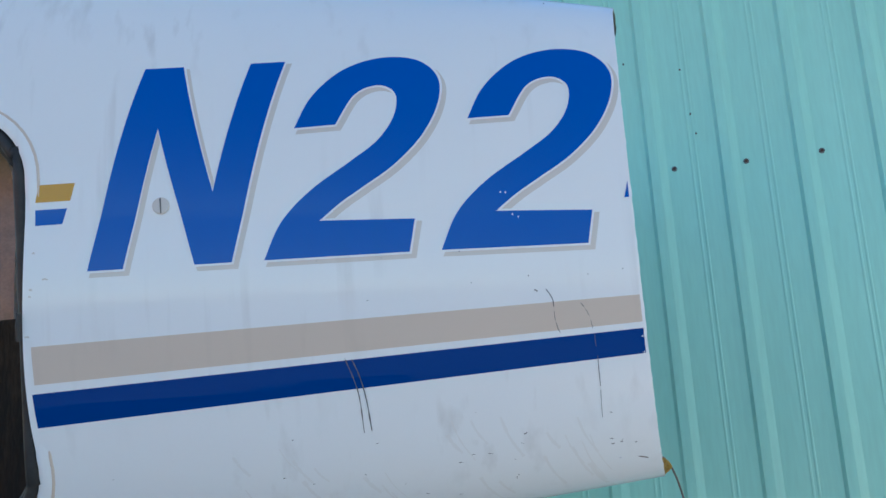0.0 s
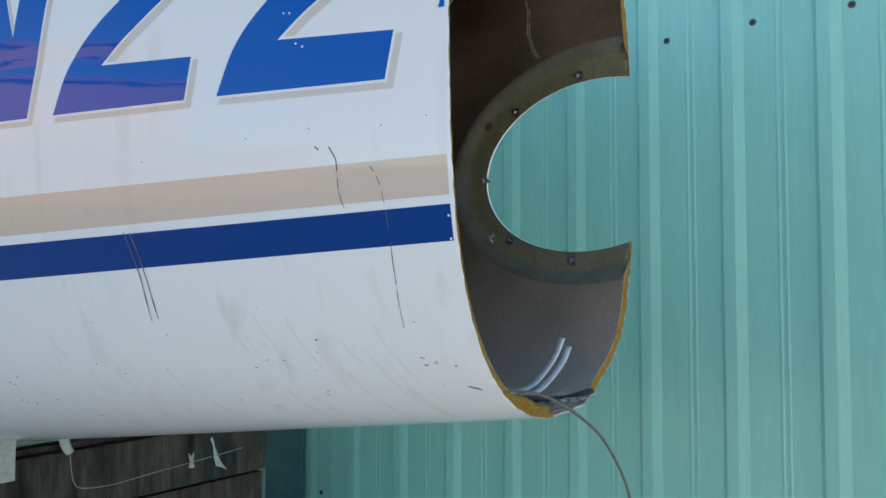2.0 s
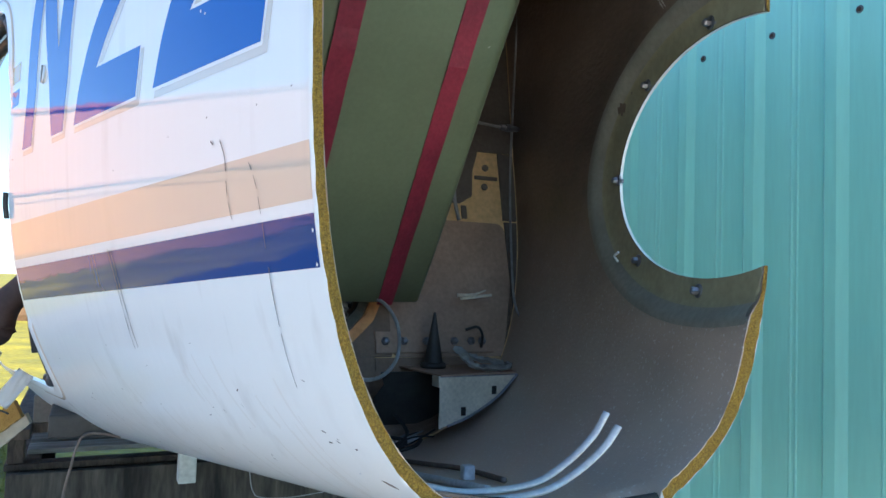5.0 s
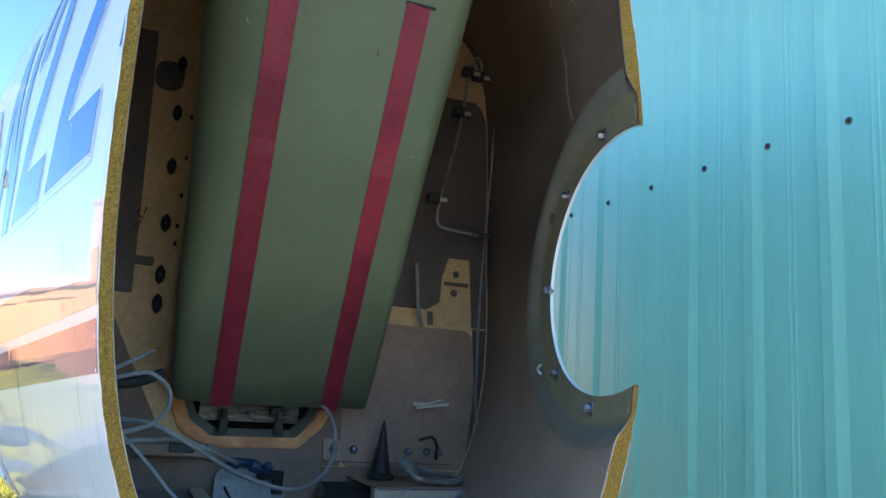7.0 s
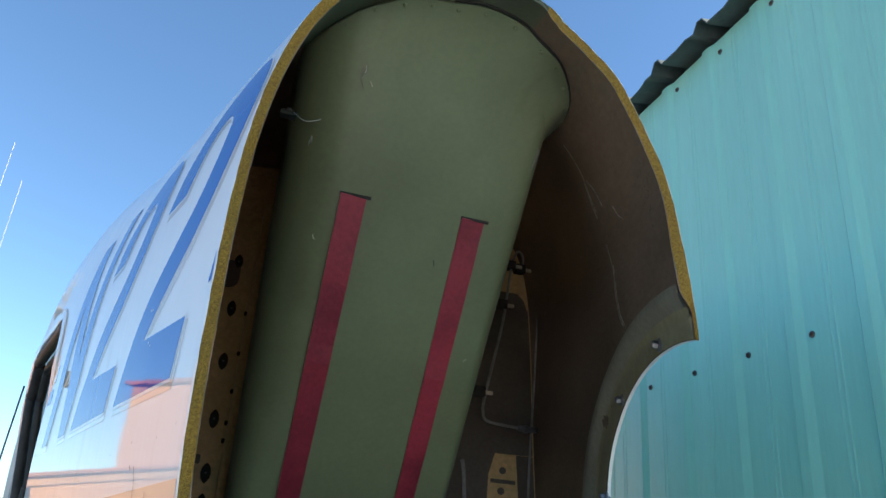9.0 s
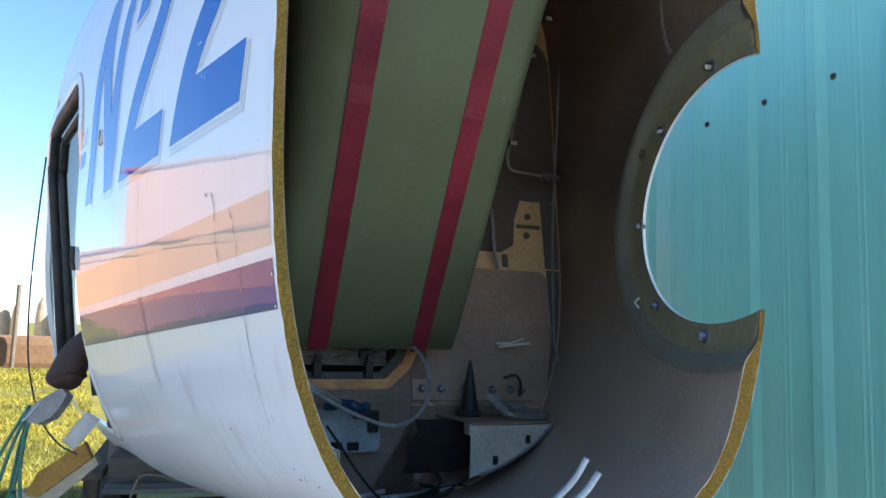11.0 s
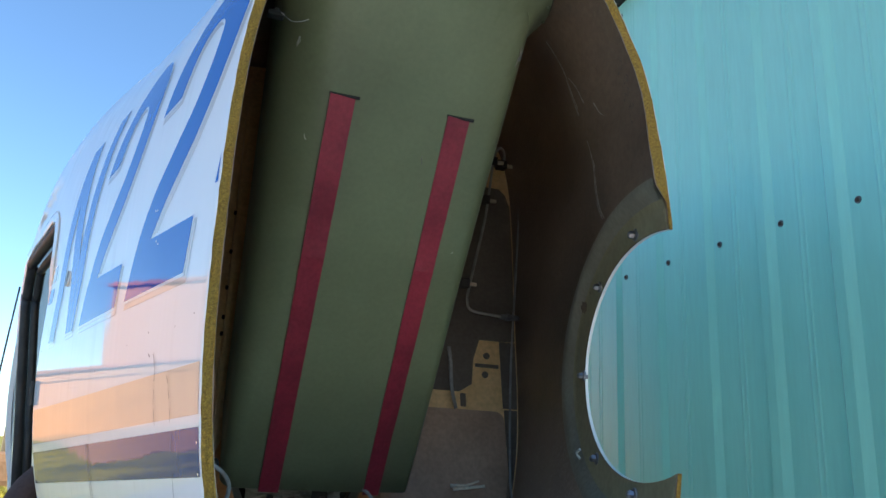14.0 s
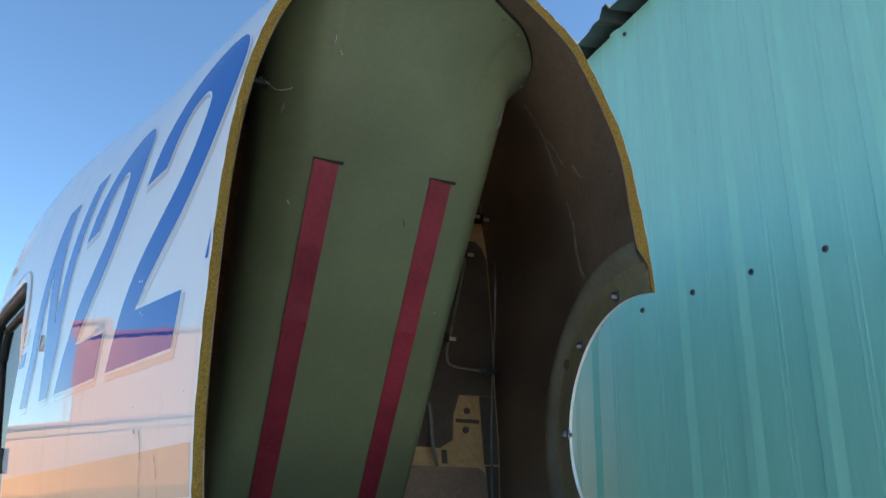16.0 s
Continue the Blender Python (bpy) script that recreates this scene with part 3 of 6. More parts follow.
apart_of("door_seal", tube_bm(seal_line(-0.012, -0.010), 0.011, 10, 3), BLACK, label="worn black rubber door seal", smooth=True)
apart_of("door_seal", tube_bm(seal_line(-0.024, -0.030), 0.009, 8, 3), BLACK, label="worn black rubber door seal", smooth=True)

def foam_lump():
    bm = bmesh.new()
    rows = []
    for k in range(41):
        th = radians(240 + 27 * k / 40)
        row = []
        for i in range(9):
            f = i / 8
            b = math.sin(math.pi * f) * math.sin(math.pi * min(1, .08 + k / 40))
            q = hull(max(0, torn(th)) + .002 - .013 * b, th, .0005 + (THICK + .003) * f * min(1.0, .15 + k / 14, .2 + (40 - k) / 8))
            q += Vector((noise.noise(q * 90), noise.noise(q * 90 + Vector((9, 0, 0))), noise.noise(q * 90 + Vector((0, 9, 0))))) * .0055 * b
            row.append(bm.verts.new(q))
        rows.append(row)
    for A, B in zip(rows, rows[1:]):
        for i in range(8):
            bm.faces.new((A[i], A[i + 1], B[i + 1], B[i]))
    bmesh.ops.recalc_face_normals(bm, faces=bm.faces)
    return bm


apart_of("torn_core", foam_lump(), FOAM, label="ragged yellow foam core torn out of the belly edge")

# cabin lining and furniture glimpsed through the doorway


def lining():
    bm = bmesh.new()
    rows = []
    for y in (0.99, 1.2, 1.45, 1.7, 1.95):
        rows.append([bm.verts.new(hull(y, radians(a), 0.05)) for a in range(-60, 121, 10)])
    for A, B in zip(rows, rows[1:]):
        for i in range(len(A) - 1):
            bm.faces.new((A[i], B[i], B[i + 1], A[i + 1]))
    bmesh.ops.solidify(bm, geom=list(bm.faces), thickness=0.008)
    return bm


apart_of("cabin_lining", lining(), LINING, label="cream curved cabin lining", smooth=True)
apart_of("cabin_floor", box_bm(-0.45, 0.35, 0.99, 2.0, 1.06, 1.10, 0.004), BLACK)
apart_of("baggage_cabinet", box_bm(-0.10, 0.30, 1.25, 1.60, 1.101, 1.52, 0.01), WOOD, label="brown wooden baggage cabinet")

# ---------------------------------------------------------------- painted markings


def decal_bm(poly, lift, step=0.012):
    """A flat outline of (y, z) laid onto the port side."""
    bm = bmesh.new()
    f = bm.faces.new([bm.verts.new((0, y, z)) for y, z in poly])
    f.normal_update()
    bmesh.ops.triangulate(bm, faces=[f])
    ys, zs = [p[0] for p in poly], [p[1] for p in poly]
    for axis, lo, hi in ((1, min(ys), max(ys)), (2, min(zs), max(zs))):
        k = math.ceil(lo / step) * step
        while k < hi:
            co, no = [0, 0, 0], [0, 0, 0]
            co[axis], no[axis] = k, 1
            bmesh.ops.bisect_plane(bm, geom=list(bm.verts) + list(bm.edges) + list(bm.faces), plane_co=co, plane_no=no)
            k += step
    for v in bm.verts:
        v.co = port(v.co.y, v.co.z, lift)
    for f in bm.faces:
        f.normal_update()
        if f.normal.x > 0:
            f.normal_flip()
    return bm


def grow(poly, d):
    """The outline moved outwards by d."""
    area = sum(a[0] * b[1] - b[0] * a[1] for a, b in zip(poly, poly[1:] + poly[:1]))
    sgn = 1 if area > 0 else -1
    out = []
    n = len(poly)
    for i in range(n):
        p0, p1, p2 = Vector(poly[i - 1]), Vector(poly[i]), Vector(poly[(i + 1) % n])
        e1, e2 = (p1 - p0).normalized(), (p2 - p1).normalized()
        n1, n2 = Vector((e1.y, -e1.x)) * sgn, Vector((e2.y, -e2.x)) * sgn
        b = n1 + n2
        k = d / max(0.35, (1 + n1.dot(n2)))
        out.append(tuple(p1 + b * k))
    return out


def spline2(pts, n=6):
    return [(p.x, p.y) for p in smooth_path([(u, v, 0) for u, v in pts], n)]


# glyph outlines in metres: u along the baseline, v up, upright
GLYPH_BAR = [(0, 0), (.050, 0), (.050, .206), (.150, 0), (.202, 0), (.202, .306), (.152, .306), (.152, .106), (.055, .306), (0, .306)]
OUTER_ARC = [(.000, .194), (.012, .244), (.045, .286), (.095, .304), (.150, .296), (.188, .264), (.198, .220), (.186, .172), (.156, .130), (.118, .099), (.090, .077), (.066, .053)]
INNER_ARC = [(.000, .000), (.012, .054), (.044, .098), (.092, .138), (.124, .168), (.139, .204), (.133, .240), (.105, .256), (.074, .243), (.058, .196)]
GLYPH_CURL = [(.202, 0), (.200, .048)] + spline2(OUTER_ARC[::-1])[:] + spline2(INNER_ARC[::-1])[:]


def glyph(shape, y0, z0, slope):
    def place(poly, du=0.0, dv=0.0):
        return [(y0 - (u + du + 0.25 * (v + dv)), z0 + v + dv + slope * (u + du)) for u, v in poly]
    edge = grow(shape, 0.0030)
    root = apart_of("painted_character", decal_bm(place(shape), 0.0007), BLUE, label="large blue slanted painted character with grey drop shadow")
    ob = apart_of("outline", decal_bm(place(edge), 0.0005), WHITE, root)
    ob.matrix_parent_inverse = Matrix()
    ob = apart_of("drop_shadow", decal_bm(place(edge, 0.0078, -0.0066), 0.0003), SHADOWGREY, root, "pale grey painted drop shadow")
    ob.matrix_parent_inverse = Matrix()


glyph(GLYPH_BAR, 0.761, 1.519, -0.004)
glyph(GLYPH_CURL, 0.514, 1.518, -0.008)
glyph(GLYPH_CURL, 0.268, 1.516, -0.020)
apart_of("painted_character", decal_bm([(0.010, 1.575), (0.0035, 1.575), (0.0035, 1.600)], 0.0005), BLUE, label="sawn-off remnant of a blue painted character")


def stripe(name, z00, z01, z10, z11, y0, y1, material, label):
    poly = [(y0, z00), (y1, z10), (y1, z11), (y0, z01)]
    return apart_of(name, decal_bm(poly, 0.0003), material, label=label)


stripe("stripe", 1.396, 1.434, 1.362, 1.416, 0.004, 0.843, BEIGE, "faded beige painted stripe")
stripe("stripe", 1.352, 1.387, 1.301, 1.349, 0.004, 0.848, NAVY, "dark blue painted stripe")
apart_of("dash", decal_bm([(.834, 1.625), (.784, 1.625), (.777, 1.651), (.834, 1.651)], 0.0003), GOLD, label="gold painted dash beside the doorway")
apart_of("dash", decal_bm([(.834, 1.591), (.796, 1.591), (.789, 1.614), (.834, 1.614)], 0.0003), BLUE, label="blue painted dash beside the doorway")


def screw_plug():
    p = port(0.656, 1.608)
    nrm = Vector((-0.95, -0.28, 0.05))
    ob = apart_of("access_plug", disc_bm(p - nrm * 0.001, nrm, 0.0125, 0.0035, 24), SHADOWGREY, label="round slotted metal access plug")
    side = Vector((0, 0.06, 1)).normalized()
    a, b = p + nrm * 0.0026 - side * 0.0115, p + nrm * 0.0026 + side * 0.0115
    s = apart_of("slot", tube_bm([a, (a + b) / 2, b], 0.0011, 6, 2), SCUFF, ob)
    s.matrix_parent_inverse = Matrix()


screw_plug()


def scratch(pts, w, lift=0.0010):
    """A thin dark scrape that follows the port side."""
    path = smooth_path([(0, y, z) for y, z in pts], 6)
    left, right = [], []
    for i, p in enumerate(path):
        d = (path[min(i + 1, len(path) - 1)] - path[max(i - 1, 0)]).normalized()
        ww = w * random.uniform(0.5, 1.2)
        left.append((p.y - d.z * ww, p.z + d.y * ww))
        right.append((p.y + d.z * ww, p.z - d.y * ww))
    bm = bmesh.new()
    L = [bm.verts.new(port(y, z, lift)) for y, z in left]
    R = [bm.verts.new(port(y, z, lift)) for y, z in right]
    for i in range(len(L) - 1):
        f = bm.faces.new((L[i], R[i], R[i + 1], L[i + 1]))
        f.normal_update()
        if f.normal.x > 0:
            f.normal_flip()
    return bm


for pts, w in (([(.413, 1.371), (.404, 1.34), (.400, 1.31), (.402, 1.265)], .0008), ([(.404, 1.370), (.396, 1.345), (.391, 1.31), (.391, 1.268)], .0008),
               ([(.130, 1.450), (.123, 1.437), (.122, 1.425)], .0007), ([(.122, 1.418), (.122, 1.406)], .0005), ([(.121, 1.402), (.119, 1.393), (.117, 1.388)], .0006),
               ([(.085, 1.428), (.081, 1.422)], .0006), ([(.079, 1.418), (.075, 1.408)], .0005), ([(.074, 1.402), (.072, 1.390)], .0004), ([(.071, 1.383), (.0705, 1.365)], .0003), ([(.070, 1.352), (.071, 1.31)], .0005), ([(.0715, 1.305), (.074, 1.266)], .0004), ([(.146, 1.451), (.142, 1.448)], .0012)):
    apart_of("scrape", scratch(pts, w), SCUFF, label="dark scrape in the paint")
for y, z, l in ((.824, 1.511, .008), (.842, 1.497, .004), (.843, 1.487, .003), (.850, 1.43, .006), (.838, 1.55, .004)):
    apart_of("scuff", scratch([(y, z), (y - l * .5, z + .001), (y - l, z - .0005)], .0012), SHADOWGREY)
rs = random.Random(4)
for i in range(46):
    y = rs.uniform(0.02, 0.8)
    z = 1.20 - 0.13 * y + abs(rs.gauss(0, 0.05))
    a = rs.uniform(-0.9, 0.9)
    l = rs.uniform(0.0015, 0.006)
    if i > 36:
        y, z = rs.uniform(0.02, 0.7), rs.uniform(1.45, 1.52)
        l *= 0.4
    apart_of("scuff", scratch([(y, z), (y - l * math.cos(a), z + l * math.sin(a) * 0.5)], rs.uniform(0.0003, 0.0008)), SCUFF)
rt = random.Random(9)
for i in range(34):
    y = rt.uniform(.09, .80)
    z = 1.20 - .09 * y + rt.uniform(.0, .10)
    l = rt.uniform(.02, .06)
    z1 = max(1.178 - .145 * y, z - l)
    apart_of("rain_stain", scratch([(y, z), (y - .004 - .06 * l, (z + z1) / 2), (y - .010 - .2 * l, z1)], rt.uniform(.0008, .0035), 0.0003), STAIN)
for y, z in ((0.182, 1.594), (0.175, 1.593), (0.168, 1.560), (0.160, 1.556), (0.0075, 1.353), (0.0075, 1.375), (0.006, 1.388)):
    apart_of("paint_chip", decal_bm([(y, z), (y - .0018, z - .0006), (y - .0026, z + .0012), (y - .0006, z + .0022)], 0.0010), WHITE)

# ---------------------------------------------------------------- window flange fittings


def star(y, z, d):
    """A point on the inside of the starboard wall, d inside the outer skin."""
    cx, a, cz, h = frame_at(y)
    dz = z - cz
    NEXP, tilt = section(y, True, dz > 0)
    k = max(0.0, 1 - abs(dz / (h - d)) ** NEXP) ** (1 / NEXP)
    return Vector((cx + (a - d) * k + tilt * dz, y, z))


def flange_ring():
    bm = bmesh.new()
    rows = []
    for k in range(121):
        a = radians(-123 + 246 * k / 120)
        row = []
        for e in (1.004, 1.05, 1.10, 1.15, 1.20, 1.23):
            y, z = max(.0255, WIN_Y + WIN_A * e * math.cos(a)), WIN_Z + WIN_B * e * math.sin(a)
            row.append(bm.verts.new(star(y, z, wall_thick(win_gap(y, z)) + .0010)))
        rows.append(row)
    for A, B in zip(rows, rows[1:]):
        for i in range(5):
            bm.faces.new((A[i], A[i + 1], B[i + 1], B[i]))
    bmesh.ops.recalc_face_normals(bm, faces=bm.faces)
    return bm


apart_of("window_flange", flange_ring(), OLIVE, label="olive primed oval window flange", smooth=True)


def joggle_ring():
    bm = bmesh.new()
    rows = []
    for k in range(121):
        a = radians(-128 + 256 * k / 120)
        row = []
        for e in (1.225, 1.26, 1.29, 1.32, 1.35, 1.385):
            y, z = max(.026, WIN_Y + WIN_A * e * math.cos(a)), WIN_Z + WIN_B * e * math.sin(a)
            row.append(bm.verts.new(star(y, z, wall_thick(win_gap(y, z)) + .0009)))
        rows.append(row)
    for A, B in zip(rows, rows[1:]):
        for i in range(5):
            bm.faces.new((A[i], A[i + 1], B[i + 1], B[i]))
    bmesh.ops.recalc_face_normals(bm, faces=bm.faces)
    return bm


# step ring given its own tone for the sheen painted along it
apart_of("window_joggle", joggle_ring(), PRIMER, label="grey-olive step round the window flange", smooth=True)
SCUFF_A = [(.215, 1.912), (.212, 1.890), (.212, 1.868), (.218, 1.845), (.214, 1.822)]
SCUFF_B = [(.212, 1.780), (.208, 1.750), (.212, 1.720), (.206, 1.690), (.192, 1.668)]
STAR_N = Vector((-0.97, 0.24, 0)).normalized()
for y, z in ((.113, 1.626), (.254, 1.598), (.338, 1.492), (.268, 1.382), (.126, 1.346)):
    p = star(y, z, 0.0045)
    nut = apart_of("nutplate", disc_bm(p, STAR_N, 0.0075, 0.003, 12), STEEL, label="riveted steel nutplate on the window flange")
    for bmx in (disc_bm(p + STAR_N * 0.002, STAR_N, 0.0045, 0.007, 6, None, 0.0015), disc_bm(p + Vector((0, 0.0085, 0.002)), STAR_N, 0.0028, 0.003, 8), disc_bm(p + Vector((0, -0.0085, -0.002)), STAR_N, 0.0028, 0.003, 8)):
        s = apart_of("bolt", bmx, STEEL, nut)
        s.matrix_parent_inverse = Matrix()
p = star(0.302, 1.381, 0.018)
apart_of("paint_chip", tube_bm([p, p + Vector((-.003, .004, .007)), p + Vector((-.002, -.003, .012))], 0.0016, 6, 3), PAPER)

SCRIBBLE = ((.052, 1.792, .020, -8), (.046, 1.776, .016, 10), (.056, 1.764, .022, -4), (.050, 1.750, .014, 30), (.058, 1.738, .018, 80))
for y, z, l, ang in SCRIBBLE:
    bm = bmesh.new()
    prev = None
    for k in range(9):
        f = k / 8 - .5
        yy = y + f * l * math.cos(radians(ang)) + .002 * math.sin(k * 2.1)
        zz = z + f * l * math.sin(radians(ang)) + .004 * math.sin(k * 1.7)
        d = wall_thick(win_gap(yy, zz)) + .0012
        row = [bm.verts.new(star(yy, zz - .0006, d)), bm.verts.new(star(yy, zz + .0006, d))]
        if prev:
            bm.faces.new((prev[0], prev[1], row[1], row[0]))
        prev = row
    apart_of("marker_stroke", bm, SCUFF)
for pts in (SCUFF_A, [(y + .006, z - .004) for y, z in SCUFF_A[2:]], SCUFF_B, [(y - .005, z) for y, z in SCUFF_B[1:]], [(.150, 1.800), (.142, 1.785), (.130, 1.775)], [(.205, 1.86), (.190, 1.84), (.182, 1.815)]):
    path = smooth_path([(0, y, z) for y, z in pts], 8)
    bm = bmesh.new()
    prev = None
    for q in path:
        w = random.uniform(.0005, .0024)
        d = wall_thick(win_gap(q.y, q.z)) + .0008
        row = [bm.verts.new(star(q.y - w, q.z - w * .4, d)), bm.verts.new(star(q.y + w, q.z + w * .4, d))]
        if prev:
            bm.faces.new((prev[0], prev[1], row[1], row[0]))
        prev = row
    apart_of("pale_scuff", bm, PALE, label="pale scrape on the inner skin")

# ---------------------------------------------------------------- bulkhead


def bulk_y(z):
    return 0.80 + 0.27 * (z - 1.6)


def on_bulk(x, z, out=0.0):
    n = Vector((0, -1, 0.27)).normalized()
    return Vector((x, bulk_y(z), z)) + n * out


def build_bulkhead():
    bm = bmesh.new()
    loop = []
    for k in range(96):
        th = 2 * math.pi * k / 96
        y = 0.8
        for _ in range(4):
            q = hull(y, th, THICK - 0.001)
            y = bulk_y(q.z)
        loop.append((hull(y, th, THICK - 0.001)))
    a = [bm.verts.new(q) for q in loop]
    b = [bm.verts.new(q + Vector((0, 0.025, 0))) for q in loop]
    bm.faces.new(a)
    bm.faces.new(b[::-1])
    for i in range(96):
        bm.faces.new((a[i], a[(i + 1) % 96], b[(i + 1) % 96], b[i]))
    bmesh.ops.recalc_face_normals(bm, faces=bm.faces)
    ob = apart_of("bulkhead", bm, [TAN, DARKPAD], label="tan laminate bulkhead with dark damping pads")
    cut = prism_bm(OCT_IN, 0.3, lambda u, v, w: (u, 0.6 + w, v))
    me = bpy.data.meshes.new("oc")
    cut.to_mesh(me)
    cut.free()
    me.polygons.foreach_set("material_index", [1] * len(me.polygons))
    carve(ob, [me])
    return ob


OCT_OUT = [(-.226, 1.345), (-.193, 1.268), (-.150, 1.243), (-.010, 1.245), (.028, 1.279), (.060, 1.345), (.03, 1.44), (-.19, 1.44)]
OCT_IN = [(-.205, 1.345), (-.178, 1.282), (-.145, 1.259), (-.015, 1.261), (.014, 1.290), (.040, 1.345), (.01, 1.42), (-.17, 1.42)]
bulkhead = build_bulkhead()


def on_bulk_part(name, bm, material, label="", smooth=None):
    ob = apart_of(name, bm, material, bulkhead, label, smooth)
    ob.matrix_parent_inverse = Matrix()
    return ob


def pad(poly, material, depth=0.004, label=""):
    fine = []
    for (u0, v0), (u1, v1) in zip(poly, poly[1:] + poly[:1]):
        m = max(1, int(math.hypot(u1 - u0, v1 - v0) / .02))
        fine += [(u0 + (u1 - u0) * k / m, v0 + (v1 - v0) * k / m) for k in range(m)]
    bm = prism_bm(fine, depth, on_bulk)
    bmesh.ops.triangulate(bm, faces=[f for f in bm.faces if len(f.verts) > 4], ngon_method='EAR_CLIP')
    for v in bm.verts:
        v.co = beside(v.co, THICK + .003)
    return on_bulk_part("damping_pad", bm, material, label)


pad([(.06, 1.497), (.215, 1.497), (.240, 1.512), (.246, 1.560), (.262, 1.603), (.40, 1.606), (.40, 1.925), (.356, 1.925), (.350, 1.950), (.335, 1.965), (.06, 1.965)], DARKPAD, label="dark grey damping pad with a notched corner")
pad([(.38, 1.470), (.303, 1.470), (.306, 1.602), (.38, 1.602)], DARKPAD)
pad([(.38, 1.22), (.3045, 1.22), (.3045, 1.466), (.38, 1.466)], DARKPAD)
pad([(.251, 1.5475), (.299, 1.5475), (.299, 1.5535), (.251, 1.5535)], DARKPAD)
pad([(.216, 1.4685), (.226, 1.4685), (.226, 1.4925), (.216, 1.4925)], DARKPAD)
pad(rounded(.06, .302, 1.222, 1.462, .018), GREYPAD, label="grey damping pad on the lower bulkhead")
pad([(-.46, 1.475), (-.288, 1.475), (-.300, 1.75), (-.311, 1.98), (-.46, 1.98)], DARKPAD, label="dark damping pad on the tan bulkhead")
pad(rounded(-.296, -.262, 1.523, 1.537, .003), DARKPAD)
pad(rounded(-.305, -.255, 1.86, 1.92, .02), DARKPAD)
pad([(-.46, 1.452), (-.318, 1.452), (-.262, 1.345), (-.225, 1.275), (-.16, 1.235), (.029, 1.238), (.029, 1.06), (-.46, 1.06)], BROWNPAD, label="brown-grey lower bulkhead panel")
pad([(.216, 1.06), (.30, 1.06), (.30, 1.218), (.216, 1.218)], GREYPAD)
pad([(.030, 1.06), (.215, 1.06), (.215, 1.221), (.030, 1.221)], BROWNPAD)
pad([(-.150, 1.2445), (-.011, 1.2465), (.027, 1.280), (.059, 1.345), (.059, 1.223), (-.150, 1.223)], BROWNPAD, .006)
for zz in (1.46, 1.509, 1.60, 1.707, 1.815, 1.92):
    c = on_bulk(-.252 - .03 * (zz - 1.6), zz)
    on_bulk_part("nutplate", prism_bm([(c.x + .0082 * math.cos(radians(a)), zz + .0165 * math.sin(radians(a)) * (1.0 if a % 180 == 90 else .88)) for a in range(0, 360, 30)], .0045, lambda u, v, w: on_bulk(u, v, w), bevel=.001), HOLE, "black oval nutplate")
    on_bulk_part("rivet", disc_bm(c + Vector((0, -.003, 0)), (0, -1, 0.27), 0.002, 0.0025, 8), STEEL)
for x, zz in ((.276, 1.571), (.270, 1.533)):
    on_bulk_part("fastener", disc_bm(on_bulk(x, zz), (0, -1, 0.27), 0.0065, 0.004, 12), DARKPAD)
# upright flange beside the green casing
on_bulk_part("stiffener", prism_bm([(-.228, 1.335), (-.222, 1.335), (-.226, 2.02), (-.232, 2.02)], 0.055, lambda u, v, w: within(on_bulk(u, v, w), THICK + .002), bevel=0.0008), TAN, "upright tan stiffener flange")
for zz in (1.545, 1.575, 1.63, 1.70, 1.78):
    on_bulk_part("fastener", disc_bm(on_bulk(-.231, zz, 0.05), (-1, -0.2, 0), 0.004, 0.004, 8), HOLE)
# rim round the opening beneath the casing


def rim():
    bm = bmesh.new()
    A = [bm.verts.new(on_bulk(u, v, 0.012)) for u, v in OCT_OUT]
    B = [bm.verts.new(on_bulk(u, v, 0.012)) for u, v in OCT_IN]
    C = [bm.verts.new(on_bulk(u, v, 0.004)) for u, v in OCT_IN]
    D = [bm.verts.new(on_bulk(u, v, 0.001)) for u, v in OCT_OUT]
    for i in range(8):
        j = (i + 1) % 8
        bm.faces.new((A[i], A[j], B[j], B[i]))
        bm.faces.new((B[i], B[j], C[j], C[i]))
        bm.faces.new((D[i], D[j], A[j], A[i]))
    bmesh.ops.recalc_face_normals(bm, faces=bm.faces)
    bmesh.ops.bevel(bm, geom=list(bm.edges), offset=0.002, segments=2, affect='EDGES')
    return bm


on_bulk_part("opening_rim", rim(), ORANGE, "orange-tan rim round the octagonal opening")


def recess():
    """Deep grey-green sides of the octagonal opening."""
    bm = bmesh.new()
    A = [bm.verts.new(on_bulk(u, v, 0.003)) for u, v in OCT_IN]
    B = [bm.verts.new(on_bulk(-.08 + (u + .08) * .93, 1.36 + (v - 1.36) * .93, -0.085)) for u, v in OCT_IN]
    for i in range(8):
        j = (i + 1) % 8
        bm.faces.new((A[i], A[j], B[j], B[i]))
    bmesh.ops.recalc_face_normals(bm, faces=bm.faces)
    bmesh.ops.solidify(bm, geom=list(bm.faces), thickness=0.002)
    return bm


on_bulk_part("opening_recess", recess(), GREYPAD, "grey-green sides of the opening")
# black backing sheet puts the cavity's shade into colour
on_bulk_part("cavity_shade", prism_bm([(-.07 + (u + .07) * 1.06, 1.345 + (v - 1.345) * 1.06) for u, v in OCT_IN], .004, lambda u, v, w: on_bulk(u, v, -.092 - w)), HOLE, "black sheet standing in for shade behind the opening")


